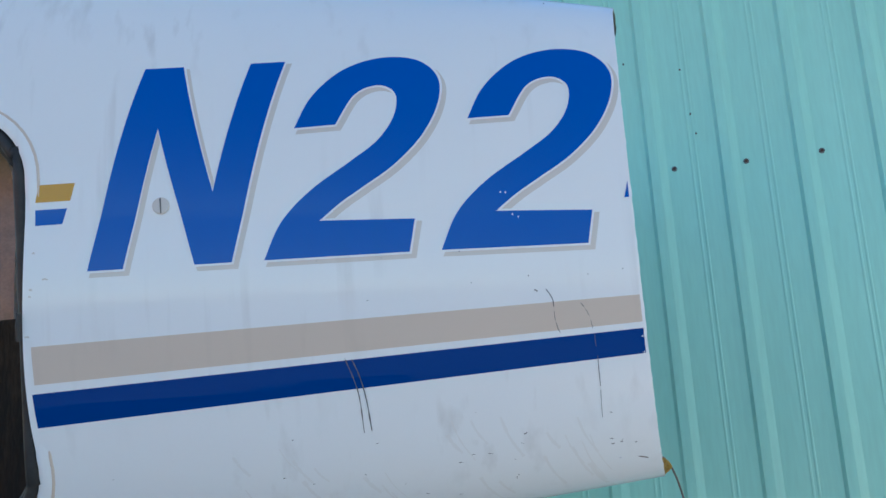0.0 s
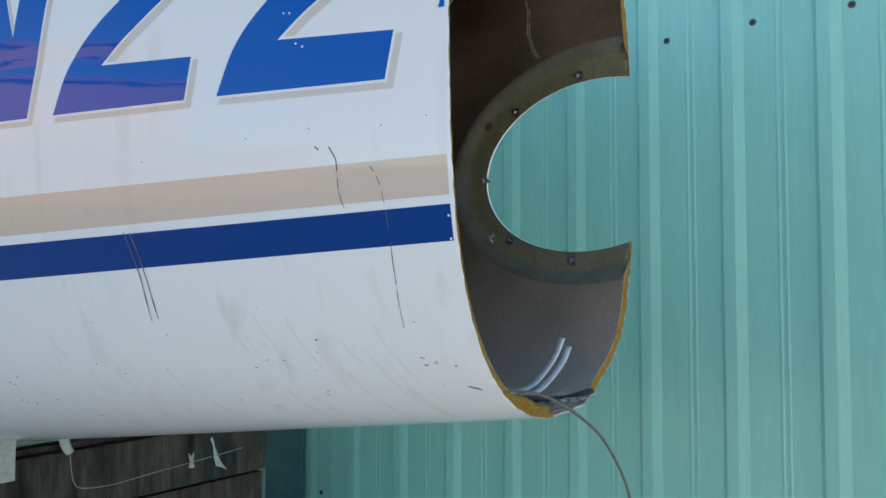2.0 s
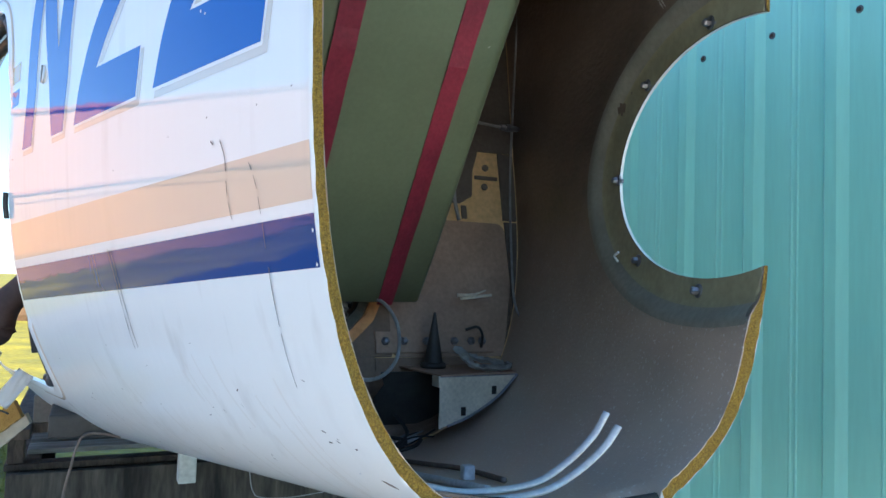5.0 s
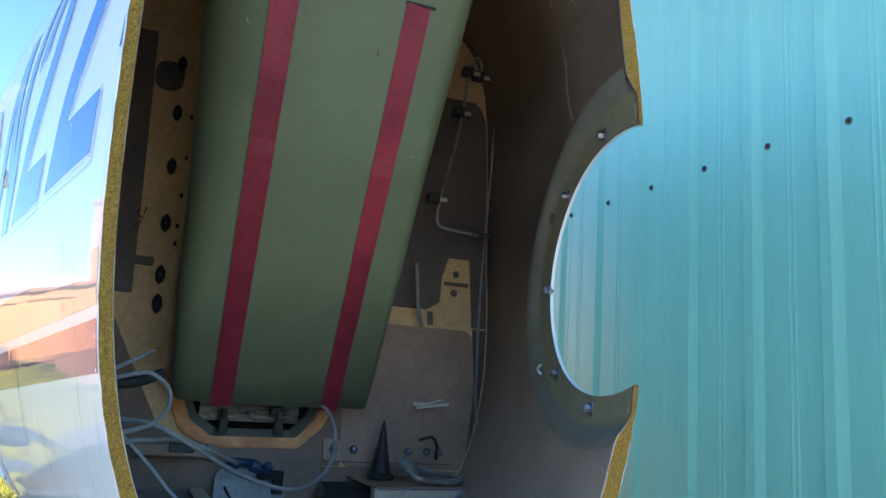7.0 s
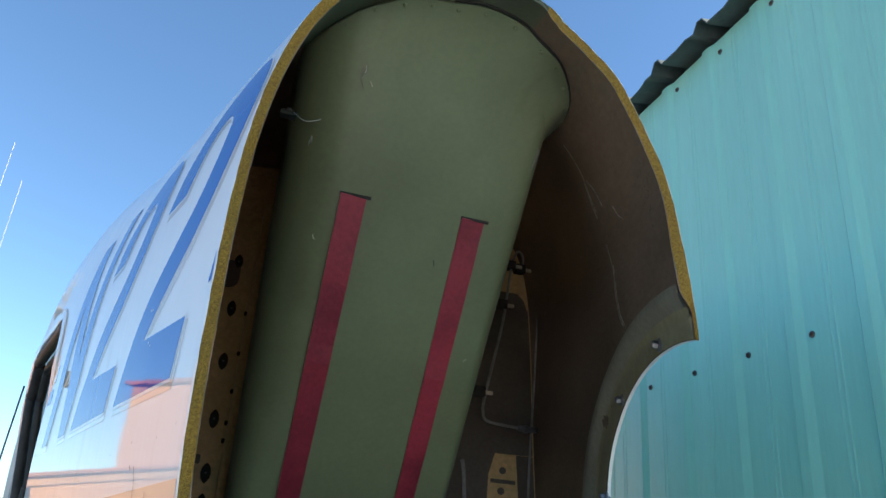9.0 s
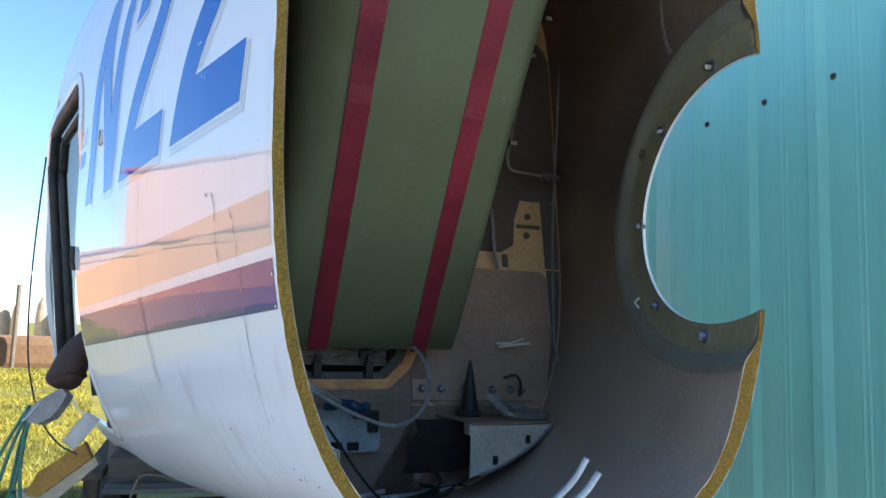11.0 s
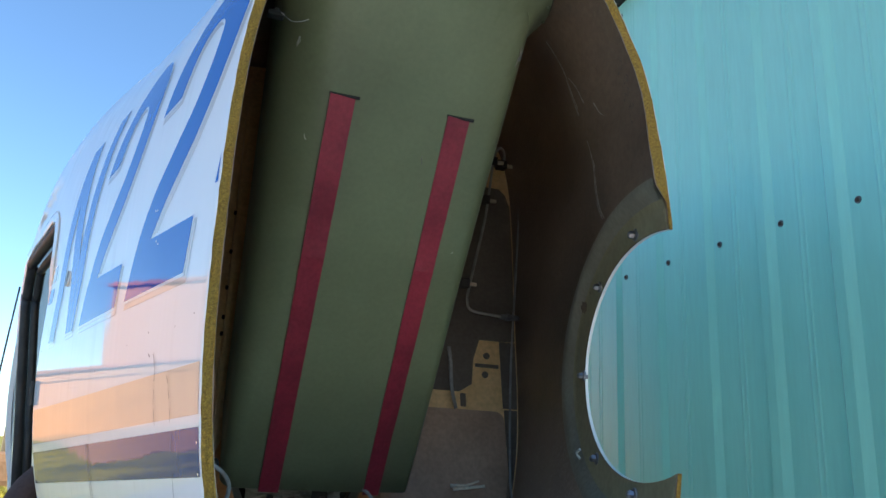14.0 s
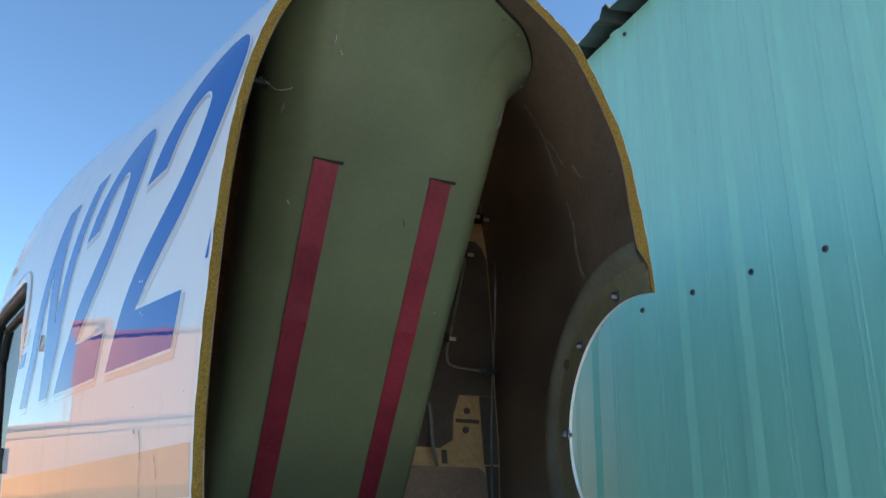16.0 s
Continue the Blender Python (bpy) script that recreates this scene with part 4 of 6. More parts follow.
def inner_step():
    """A grey-green band that steps back inside the orange rim."""
    bm = bmesh.new()
    rows = []
    for f, d in ((1.0, .004), (.95, .001), (.87, -.004), (.86, -.012)):
        rows.append([bm.verts.new(on_bulk(-.080 + (u + .080) * (1 - (1 - f) * .8), 1.375 + (v - 1.375) * f, d)) for u, v in OCT_IN])
    for A, B in zip(rows, rows[1:]):
        for i in range(8):
            j = (i + 1) % 8
            bm.faces.new((A[i], A[j], B[j], B[i]))
    bmesh.ops.recalc_face_normals(bm, faces=bm.faces)
    return bm


on_bulk_part("opening_step", inner_step(), GREYGREEN, "grey-green band inside the orange rim")
for x in (-.128, -.043):
    on_bulk_part("clip", box_bm(x - .0065, x + .0065, bulk_y(1.283) - .020, bulk_y(1.283) + .002, 1.264, 1.290, 0.002), BLACK, "black clip on the opening's edge")
    on_bulk_part("clip", box_bm(x - .0045, x + .0045, bulk_y(1.295) - .026, bulk_y(1.295) - .004, 1.2905, 1.303, 0.0015), BLACK)


def crumpled(x0, x1, y, z0, z1, amp, n=18, seed=0):
    """A crumpled sheet."""
    bm = bmesh.new()
    g = [[bm.verts.new((x0 + (x1 - x0) * i / n, y + amp * noise.noise((i * .6 + seed, j * .6, seed)) + amp * .5 * noise.noise((i * 1.7, j * 1.7, seed)), z0 + (z1 - z0) * j / n)) for i in range(n + 1)] for j in range(n + 1)]
    for j in range(n):
        for i in range(n):
            bm.faces.new((g[j][i], g[j][i + 1], g[j + 1][i + 1], g[j + 1][i]))
    bmesh.ops.solidify(bm, geom=list(bm.faces), thickness=0.003)
    return bm


on_bulk_part("insulation_blanket", crumpled(-.165, -.010, .724, 1.284, 1.336, .010), INSULATION, "crumpled pale insulation blanket in the opening")
on_bulk_part("actuator", box_bm(-.105, -.035, .700, .735, 1.312, 1.330, 0.004), BLACK, "black actuator body under the casing")
on_bulk_part("actuator_arm", box_bm(-.058, -.034, .702, .722, 1.296, 1.311, 0.003), BLACK)
on_bulk_part("actuator_arm", disc_bm((-.018, .70, 1.318), (0, -1, .2), .0085, .012, 10, None, .002), STEEL)
on_bulk_part("actuator", tube_bm([(-.12, .74, 1.315), (-.06, .735, 1.318), (0, .74, 1.31)], .010, 10, 4), BLACK)

# ---------------------------------------------------------------- green casing with two red straps
# its face leans back from the crown to the opening; (x, s) with s down the face from the crown
CAS_TOP, CAS_BOT = Vector((-.0955, .056, 1.957)), Vector((-.066, .630, 1.314))
CAS_DIR = (CAS_BOT - CAS_TOP)
CAS_LEN = CAS_DIR.length
CAS_DIR = CAS_DIR / CAS_LEN
CAS_N = Vector((0, CAS_DIR.z, -CAS_DIR.y)).normalized()
CAS_N = CAS_N if CAS_N.y < 0 else -CAS_N


def casing_at(u, s, out=0.0):
    """u from -1 to 1 across the face, s metres down it."""
    q = CAS_TOP + CAS_DIR * s
    half = 0.150 - 0.002 * s
    return q + Vector((1, 0.08, 0)).normalized() * (u * half) + CAS_N * out


def casing_start(u, o):
    """How far down the face the casing comes out from under the crown."""
    s = 0.30
    while s > -0.2:
        q = casing_at(u, s, o)
        if (within(q, THICK + .001) - q).length > 1e-6:
            break
        s -= 0.004
    return s + 0.003


def build_casing():
    bm = bmesh.new()
    T = [0.0, 0.015, 0.035, 0.06, 0.09, 0.13, 0.17, 0.22] + [0.28 + 0.06 * i for i in range(12)] + [0.995, 1.0]
    prof = []
    right = []
    for k in range(9):
        a = radians(180 - 90 * k / 8)
        prof.append((-1 + (.078 / .15) * (1 + math.cos(a)), .078 * (math.sin(a) - 1)))
        right.append((1 - (.026 / .15) * (1 + math.cos(a)), .026 * (math.sin(a) - 1)))
    prof = [(-1, -0.20), (-1, -0.12)] + prof
    prof += [(u / 4, 0.0025 * (1 - (u / 4) ** 2)) for u in (-1, 0, 1, 2, 3)] + right[::-1] + [(1, -0.12), (1, -0.20)]
    starts = [casing_start(u, o) for u, o in prof]
    rows = []
    for t in T:
        row = []
        for (u, o), s0 in zip(prof, starts):
            k = 1 - .72 * smooth01(.35, .95, t)
            uu, oo = u, o
            if o > -.1 and (u < -.47 or u > .62):
                uu, oo = math.copysign(1 - (1 - abs(u)) * k, u), o * k
            q = casing_at(uu, s0 + (CAS_LEN - s0) * t, oo - (0.003 if t >= 1 else 0))
            row.append(bm.verts.new(q))
        rows.append(row)
    for A, B in zip(rows, rows[1:]):
        for i in range(len(A) - 1):
            bm.faces.new((A[i], A[i + 1], B[i + 1], B[i]))
    bm.faces.new(rows[-1])
    bm.faces.new(rows[0][::-1])
    bmesh.ops.recalc_face_normals(bm, faces=bm.faces)
    ob = apart_of("duct_casing", bm, GREEN, label="olive green painted duct casing with two dark red straps", smooth=True)
    ob.data.set_sharp_from_angle(angle=radians(50))
    return ob


casing = build_casing()


def casing_part(name, data, material, label="", smooth=None):
    ob = apart_of(name, data, material, casing, label, smooth)
    ob.matrix_parent_inverse = Matrix()
    return ob


def strap(x_top, x_bot, w_top, w_bot, s0):
    bm = bmesh.new()
    A, n = [], 26
    for i in range(n + 1):
        t = i / n
        s = s0 + (CAS_LEN - s0 + 0.0005) * t
        x = x_top + (x_bot - x_top) * t
        w = (w_top + (w_bot - w_top) * t) / 2
        q = CAS_TOP + CAS_DIR * s
        row = []
        for e in (-1, 1):
            o = 0.0042 + 0.0018 * noise.noise((t * 9, (x + e * w) * 30, 2.0)) + 0.0016 * math.exp(-((t - .35) / .015) ** 2)
            p = Vector((x + e * w, q.y + 0.08 * (x + e * w - q.x), q.z)) + CAS_N * o
            row.append(p)
        A.append(row)
    rows = [[bm.verts.new(p) for p in r] for r in A]
    for r0, r1 in zip(rows, rows[1:]):
        bm.faces.new((r0[0], r0[1], r1[1], r1[0]))
    bmesh.ops.recalc_face_normals(bm, faces=bm.faces)
    bmesh.ops.solidify(bm, geom=list(bm.faces), thickness=-0.0012)
    casing_part("strap", bm, RED, "dark red fabric strap")
    c = Vector((x_top, CAS_TOP.y + CAS_DIR.y * s0, CAS_TOP.z + CAS_DIR.z * s0)) + CAS_N * 0.0025
    c.y += 0.08 * (x_top - (CAS_TOP + CAS_DIR * s0).x)
    casing_part("slot", tube_bm([c + Vector((-w_top / 2 - .001, 0, .0)), c + Vector((0, 0, .0)), c + Vector((w_top / 2 + .005, 0, .0))], 0.0020, 8, 2), HOLE)


strap(-.1545, -.1415, .030, .030, .243)
strap(-.0075, .020, .029, .026, .237)


SKIN_TREE = BVHTree.FromPolygons([v.co for v in skin.data.vertices], [p.vertices for p in skin.data.polygons])


def under_crown(x, y, d):
    """The point d under the crown's inner skin over (x, y)."""
    p = SKIN_TREE.ray_cast(Vector((x, y, 1.72)), Vector((0, 0, 1)))[0]
    return Vector((x, y, p.z - d))


def face_out(u):
    """How far the casing's face stands out at u, with its rounded corners."""
    if u < -.48:
        return .078 * (math.sin(math.acos(max(-1, min(0, (u + 1) * .15 / .078 - 1)))) - 1)
    if u > .653:
        return .026 * (math.sin(math.acos(max(-1, min(0, (1 - u) * .15 / .026 - 1)))) - 1)
    return .0025 * (1 - u * u)


def crown_flange():
    """A lip that sweeps from the casing's face onto the crown's inner skin, with a rounded end."""
    rim_o, rim_i, corner = [], [], []
    for k in range(25):
        u = -.985 + .955 * k / 25
        o = face_out(u)
        s0 = casing_start(u, o)
        c = casing_at(u, s0, o)
        rim_o.append(Vector((c.x, max(.03, c.y - .006 - .008 * smooth01(.3, 1, k / 24)), 0)))
        rim_i.append(casing_at(u, s0 + .095, o + .0003))
        corner.append(c)
    right = smooth_path([(-.10, .050, 0), (-.070, .043, 0), (-.032, .048, 0), (.008, .060, 0), (.033, .071, 0), (.054, .094, 0), (.069, .120, 0), (.080, .155, 0), (.087, .190, 0), (.086, .213, 0), (.078, .224, 0)], 5)
    m = len(right) - 1
    for k, q in enumerate(right):
        v = k / m
        u = -.03 + .99 * min(1, v / .62)
        o = face_out(u)
        s0 = casing_start(u, o)
        f = smooth01(.48, .85, v)
        rim_o.append(q)
        rim_i.append(casing_at(u * (1 - f) + f, (s0 + .095) * (1 - f) + .150 * f, (o + .0003) * (1 - f) - .055 * f))
        corner.append(casing_at(u, s0, o).lerp((under_crown(q.x, q.y, .0045) + rim_i[-1]) / 2, f))
    bm = bmesh.new()
    rows = []
    for o, i_, c in zip(rim_o, rim_i, corner):
        a = under_crown(o.x, o.y, .0045)
        mid = (a + i_) / 2
        mid = mid.lerp(c, .7)
        row = [bm.verts.new(under_crown(o.x, o.y + .003, .0003))]
        for f in (0, .12, .28, .45, .62, .8, .92, 1):
            row.append(bm.verts.new(a * (1 - f) ** 2 + mid * 2 * f * (1 - f) + i_ * f * f))
        rows.append(row)
    for A, B in zip(rows, rows[1:]):
        for k in range(len(A) - 1):
            bm.faces.new((A[k], A[k + 1], B[k + 1], B[k]))
    bmesh.ops.recalc_face_normals(bm, faces=bm.faces)
    seats = [r[2].co.copy() for r in rows]
    return bm, seats, rim_o


flange_bm, seats, lip_line = crown_flange()
flange = casing_part("flange", flange_bm, GREEN, "riveted green lip under the crown", True)
flange.data.set_sharp_from_angle(angle=radians(55))
for k in range(6, len(seats) - 4, 5):
    casing_part("rivet", disc_bm(seats[k], (0, -.6, -.8), 0.0026, 0.0013, 8, None, 0.0008), GREEN)
# black line along the lip stands in for the shadow at its edge
casing_part("lip_shade", tube_bm([under_crown(q.x, q.y - .0008, .0012) for q in lip_line[25:-3]], .0014, 6, 1), HOLE)
casing_part("seam", tube_bm([under_crown(x, y, .0004) for x, y in ((-.060, .004), (-.066, .016), (-.074, .03))], .0009, 6, 4), HOLE)
# torn bits of sealant left on the casing
rd = random.Random(31)
for u, s, w, l in ((-.55, .111, .006, .016), (-.87, .070, .005, .012), (.93, .15, .005, .018), (.30, .30, .003, .007), (-.84, .20, .003, .010)):
    for _ in range(4):
        du, ds = rd.uniform(-.5, .5) * w / .15, rd.uniform(-.5, .5) * l
        casing_part("sealant_dab", tube_bm([casing_at(u + du + rd.uniform(-1, 1) * w / .3, s + ds - l * rd.uniform(.2, .5), face_out(u) + .0012), casing_at(u + du, s + ds, face_out(u) + .002), casing_at(u + du + rd.uniform(-1, 1) * w / .3, s + ds + l * rd.uniform(.2, .5), face_out(u) + .0012)], rd.uniform(.0004, .0013), 6, 4, flat=.5), GREYGREEN)
for k, (u, d, l) in enumerate(((-.55, .10, .008), (-.50, .115, .005), (.80, .42, .006), (-.7, .30, .006), (.1, .08, .004))):
    a = casing_at(u, d, .0024 if abs(u) < .6 else .0005)
    b_ = casing_at(u + .03 * math.sin(k * 2.3), d + l, .0024 if abs(u) < .6 else .0005)
    casing_part("scratch", tube_bm([a, (a + b_) / 2 + Vector((.001 * math.cos(k), 0, 0)), b_], .0004, 6, 4), PALE)

# small bolted bracket between the casing and the port skin
cb = apart_of("crown_bracket", box_bm(-.252, -.234, .170, .182, 1.834, 1.840, .002), HOLE, label="small dark bracket with a bolt under the crown")
for bmx, m in ((disc_bm((-.243, .176, 1.8405), (0, -.4, .9), .0040, .004, 6, None, .0012), BLACK), (tube_bm([(-.238, .17, 1.838), (-.226, .168, 1.829), (-.214, .166, 1.831), (-.208, .168, 1.836)], .0005, 6, 5), CABLE_GREY)):
    ob = apart_of("bolt", bmx, m, cb)
    ob.matrix_parent_inverse = Matrix()
# ink strokes on the dark pad
for x, z, l, a in ((-.288, 1.612, .012, 80), (-.300, 1.610, .010, 60), (-.296, 1.606, .009, -20), (-.294, 1.588, .012, 75), (-.302, 1.588, .009, 40)):
    p0, p1 = (x, z), (x + l * math.cos(radians(a)), z + l * math.sin(radians(a)))
    on_bulk_part("marker_stroke", tube_bm([on_bulk(*p0, .0045), on_bulk((p0[0] + p1[0]) / 2 + .001, (p0[1] + p1[1]) / 2, .0045), on_bulk(*p1, .0045)], .0010, 6, 3), HOLE)

# ---------------------------------------------------------------- brackets, pipe and fittings of the tail bay


def sheet(poly, depth, place, material, name, label="", parent=None):
    return apart_of(name, prism_bm(poly, depth, place, bevel=0.0006), material, parent, label)


br = sheet([(.086, 1.128), (.140, 1.145), (.190, 1.172), (.228, 1.206), (.086, 1.206)], 0.003, lambda u, v, w: (u, .560 + .10 * (u - .086) + w, v), ALU, "floor_bracket", "folded dull aluminium floor bracket")
ob = apart_of("top_plate", prism_bm([(.070, .700), (.086, .558), (.230, .578), (.262, .70)], 0.0025, lambda u, v, w: (u, v, 1.2065 + w), bevel=0.0006), GREYPAD, br, "dusty folded top plate")
ob.matrix_parent_inverse = Matrix()
ob = apart_of("side_lip", box_bm(.0835, .0865, .560, .585, 1.19, 1.207, 0.0006), ALU, br)
ob.matrix_parent_inverse = Matrix()
for x, z in ((.128, 1.146), (.184, 1.176)):
    ob = apart_of("slot", box_bm(x - .004, x + .004, .5595 + .1 * (x - .086) - .0015, .5595 + .1 * (x - .086) + .003, z, z + .013, 0.001), HOLE, br)
    ob.matrix_parent_inverse = Matrix()
for x in (.046, .079, .120, .172, .205, .226):
    on_bulk_part("bolt", disc_bm(on_bulk(x, 1.246, 0.012), (0, -1, .27), 0.007, 0.006, 6, None, .002), STEEL)
on_bulk_part("angle_strip", prism_bm([(-.25, 1.226), (-.136, 1.226), (-.136, 1.241), (-.25, 1.241)], 0.028, lambda u, v, w: on_bulk(u, v, w), bevel=.001), GREYPAD, "grey angle strip with bolts")
for x in (-.205, -.179, -.160, -.146):
    on_bulk_part("bolt", disc_bm(on_bulk(x, 1.2405, 0.02), (0, 0, 1), 0.005, 0.005, 6, None, .001), STEEL)
on_bulk_part("angle_strip", prism_bm([(.03, 1.228), (.25, 1.228), (.25, 1.262), (.03, 1.262)], 0.012, lambda u, v, w: on_bulk(u, v, w), bevel=.001), GREYPAD, "grey angle strip with bolts")

ob = apart_of("lower_lip", tube_bm([(.100, .5605, 1.1315), (.140, .564, 1.1445), (.190, .569, 1.1715), (.228, .573, 1.2055)], .0022, 8, 3), STEEL, br, "bright bent lower lip")
ob.matrix_parent_inverse = Matrix()
lb = sheet([(-.236, 1.130), (-.139, 1.118), (-.139, 1.188), (-.236, 1.188)], 0.003, lambda u, v, w: (u, .45 + w, v), ALU, "floor_bracket", "folded dull aluminium floor bracket")
ob = apart_of("top_frame", prism_bm([(-.250, .45), (-.139, .45), (-.150, .66), (-.170, .66), (-.160, .475), (-.250, .475)], 0.0025, lambda u, v, w: (u, v, 1.1885 + w), bevel=0.0006), ALU, lb)
ob.matrix_parent_inverse = Matrix()
ob = apart_of("side_lip", box_bm(-.139, -.1365, .45, .47, 1.166, 1.189, 0.0006), ALU, lb)
ob.matrix_parent_inverse = Matrix()
# dark side and back panels added to shade the bracket's inside; bent lip besides
for nm, bmx in (("shade_side_panel", box_bm(-.1525, -.1500, .476, .655, 1.112, 1.1875, .0005)), ("shade_back_panel", box_bm(-.250, -.153, .652, .655, 1.112, 1.1875, .0005)), ("bent_lip", tube_bm([(-.1372, .452, 1.189), (-.1345, .452, 1.188), (-.1335, .452, 1.180), (-.1335, .452, 1.168)], .0012, 6, 4))):
    ob = apart_of(nm, bmx, DARKPAD if nm != "bent_lip" else ALU, lb)
    ob.matrix_parent_inverse = Matrix()
ob = apart_of("bright_edge", tube_bm([(-.236, .4492, 1.1885), (-.188, .4492, 1.1885), (-.139, .4492, 1.1885)], .0011, 6, 2), STEEL, lb, "bright steel line along the folded edge")
ob.matrix_parent_inverse = Matrix()
ob = apart_of("bright_edge", tube_bm([(.0865, .5595, 1.2060), (.155, .5662, 1.2060), (.227, .5735, 1.2060)], .0010, 6, 2), STEEL, br, "bright steel line along the folded edge")
ob.matrix_parent_inverse = Matrix()
# pale plate with slots below the opening
pl = apart_of("mounting_plate", prism_bm(rounded(-.135, -.032, 1.155, 1.218, .012), .004, lambda u, v, w: (u, bulk_y(v) - .03 - w, v), bevel=.0008), PLATE, label="dull grey slotted mounting plate")
for x0, x1, z0, z1 in ((-.052, -.036, 1.185, 1.218), (-.11, -.092, 1.158, 1.170), (-.084, -.066, 1.158, 1.170), (-.075, -.045, 1.206, 1.216)):
    ob = apart_of("slot", box_bm(x0, x1, bulk_y(1.19) - .047, bulk_y(1.19) - .030, z0, z1, .002), HOLE, pl)
    ob.matrix_parent_inverse = Matrix()

pipe_pts = [(.318, .80, 1.99), (.316, .795, 2.025), (.300, .79, 2.03), (.288, .79, 1.985), (.265, .765, 1.86), (.225, .735, 1.705), (.219, .728, 1.668), (.228, .727, 1.652), (.27, .728, 1.648), (.298, .73, 1.647)]
pp = apart_of("pipe", tube_bm([(x - .0, y + .03, z + .0) for x, y, z in pipe_pts], 0.0027, 10, 8), STEELDULL, label="thin bent aluminium pipe with a union", smooth=True)
for a, b, r in ((.290, .302, .0055), (.302, .312, .0075), (.312, .330, .0055)):
    ob = apart_of("union", disc_bm((a, .76, 1.647), (1, 0.05, .02), r, b - a, 8), STEEL, pp)
    ob.matrix_parent_inverse = Matrix()
for x, y, z in ((.214, .758, 1.705), (.268, .80, 1.900), (.318, .83, 1.998), (.291, .82, 1.998)):
    ob = apart_of("clamp", box_bm(x - .016, x + .006, y - .008, y + .012, z - .009, z + .009, .002), BLACK, pp)
    ob.matrix_parent_inverse = Matrix()
    ob = apart_of("clamp_tail", box_bm(x + .006, x + .022, y - .003, y + .003, z - .004, z + .003, .001), ALU, pp)
    ob.matrix_parent_inverse = Matrix()

# ---------------------------------------------------------------- loose things lying in the bay


def loose(name, label, category, bm, material, smooth=True, group=""):
    if name == "metal_sleeve":
        bmesh.ops.subdivide_edges(bm, edges=list(bm.edges), cuts=1, use_grid_fill=True)
        for v in bm.verts:
            q = v.co * 110
            v.co += Vector((noise.noise(q), noise.noise(q + Vector((7, 0, 0))), abs(noise.noise(q + Vector((0, 7, 0)))))) * .005
    ob = part(name, bm, material, smooth=smooth)
    return tagged(ob, label, category, group)


def floor_z(x, y):
    """Height of the inside of the belly."""
    cx, a, cz, h = frame_at(y)
    NEXP = N_LOW
    k = max(0.0, 1 - min(1, abs((x - cx) / (a - THICK))) ** NEXP) ** (1 / NEXP)
    return cz - (h - THICK) * k


def lying(pts, r, extra=0.0):
    return [(x, y, floor_z(x, y) + r + e + extra) for x, y, e in pts]


cone = tube_bm([(.117, .655, 1.2095 + .0075 * k) for k in range(13)], .017, 16, 0, taper=lambda t: 1.0 - .90 * t)
disc_bm((.117, .655, 1.2092), (0, 0, 1), .021, .009, 18, cone)
loose("sealed_cone", "dark pointed cone standing on the bracket", "cone", cone, BLACK)
W = .0043
tb = [(-.215, .060, 1.206), (-.170, .052, 1.194), (-.130, .046, 1.187), (-.078, .044, 1.189), (-.046, .043, 1.203), (-.022, .040, 1.224), (-.010, .038, 1.243)]
loose("flat_tube", "pair of flat white plastic tubes curled up the belly", "tube", tube_bm(tb, W, 12, 8, flat=.55), CABLE_WHITE)
loose("flat_tube", "pair of flat white plastic tubes curled up the belly", "tube", tube_bm([(x + .009 * k, y - .010 + .006 * k, z - .003 - .008 * k) for k, (x, y, z) in zip((0, .1, .2, .45, .75, 1), tb[1:])], W, 12, 8, flat=.55), CABLE_WHITE)
for x, y in ((-.031, .555), (-.020, .262)):
    loose("cable_clip", "small white plastic cable clip on the belly", "clip", box_bm(x - .007, x + .007, y - .006, y + .006, floor_z(x, y), floor_z(x, y) + .016, .003), CABLE_WHITE, False)
loose("cable", "grey cable looping in front of the opening", "cable", tube_bm([(-.27, .40, 1.30), (-.22, .42, 1.29), (-.12, .46, 1.235), (-.045, .50, 1.213), (.005, .54, 1.235), (.022, .58, 1.28), (.012, .62, 1.315), (-.012, .66, 1.322)], .0028, 10, 10), CABLE_GREY)
loose("cable", "grey cable looped beside the sawn edge", "cable", tube_bm([(-.275, .36, 1.345), (-.24, .40, 1.352), (-.215, .42, 1.33), (-.225, .40, 1.30), (-.27, .34, 1.285)], .0027, 10, 10), CABLE_GREY)
loose("cable", "dark cable hanging across the lower bay", "cable", tube_bm([(-.125, .60, 1.20), (-.113, .56, 1.18), (-.098, .53, 1.155), (-.075, .50, 1.125), (-.055, .47, floor_z(-.055, .47) + .006), (-.04, .40, floor_z(-.04, .40) + .004)], .0019, 10, 10), BLACK)
loose("cable", "white cable along the foot of the bulkhead", "cable", tube_bm(lying([(-.16, .64, .012), (-.105, .655, .004), (-.04, .66, .002), (.03, .65, .002), (.085, .635, .004)], .0040), .0040, 10, 10), CABLE_WHITE)
loose("cable", "white cable along the belly", "cable", tube_bm(lying([(-.02, .655, .012), (-.06, .645, .006), (-.088, .63, .002), (-.076, .575, .001), (-.064, .46, 0), (-.060, .39, 0), (-.055, .262, 0), (-.050, .16, 0)], .0038), .0038, 10, 10), CABLE_WHITE)
loose("cable", "brown sheathed cable along the belly", "cable", tube_bm(lying([(-.15, .62, .006), (-.10, .62, .002), (-.047, .557, .003), (-.016, .46, .002), (-.004, .39, .001), (.002, .33, .001), (-.002, .27, .001), (-.01, .20, .001)], .0030), .0030, 10, 10), ROPE)
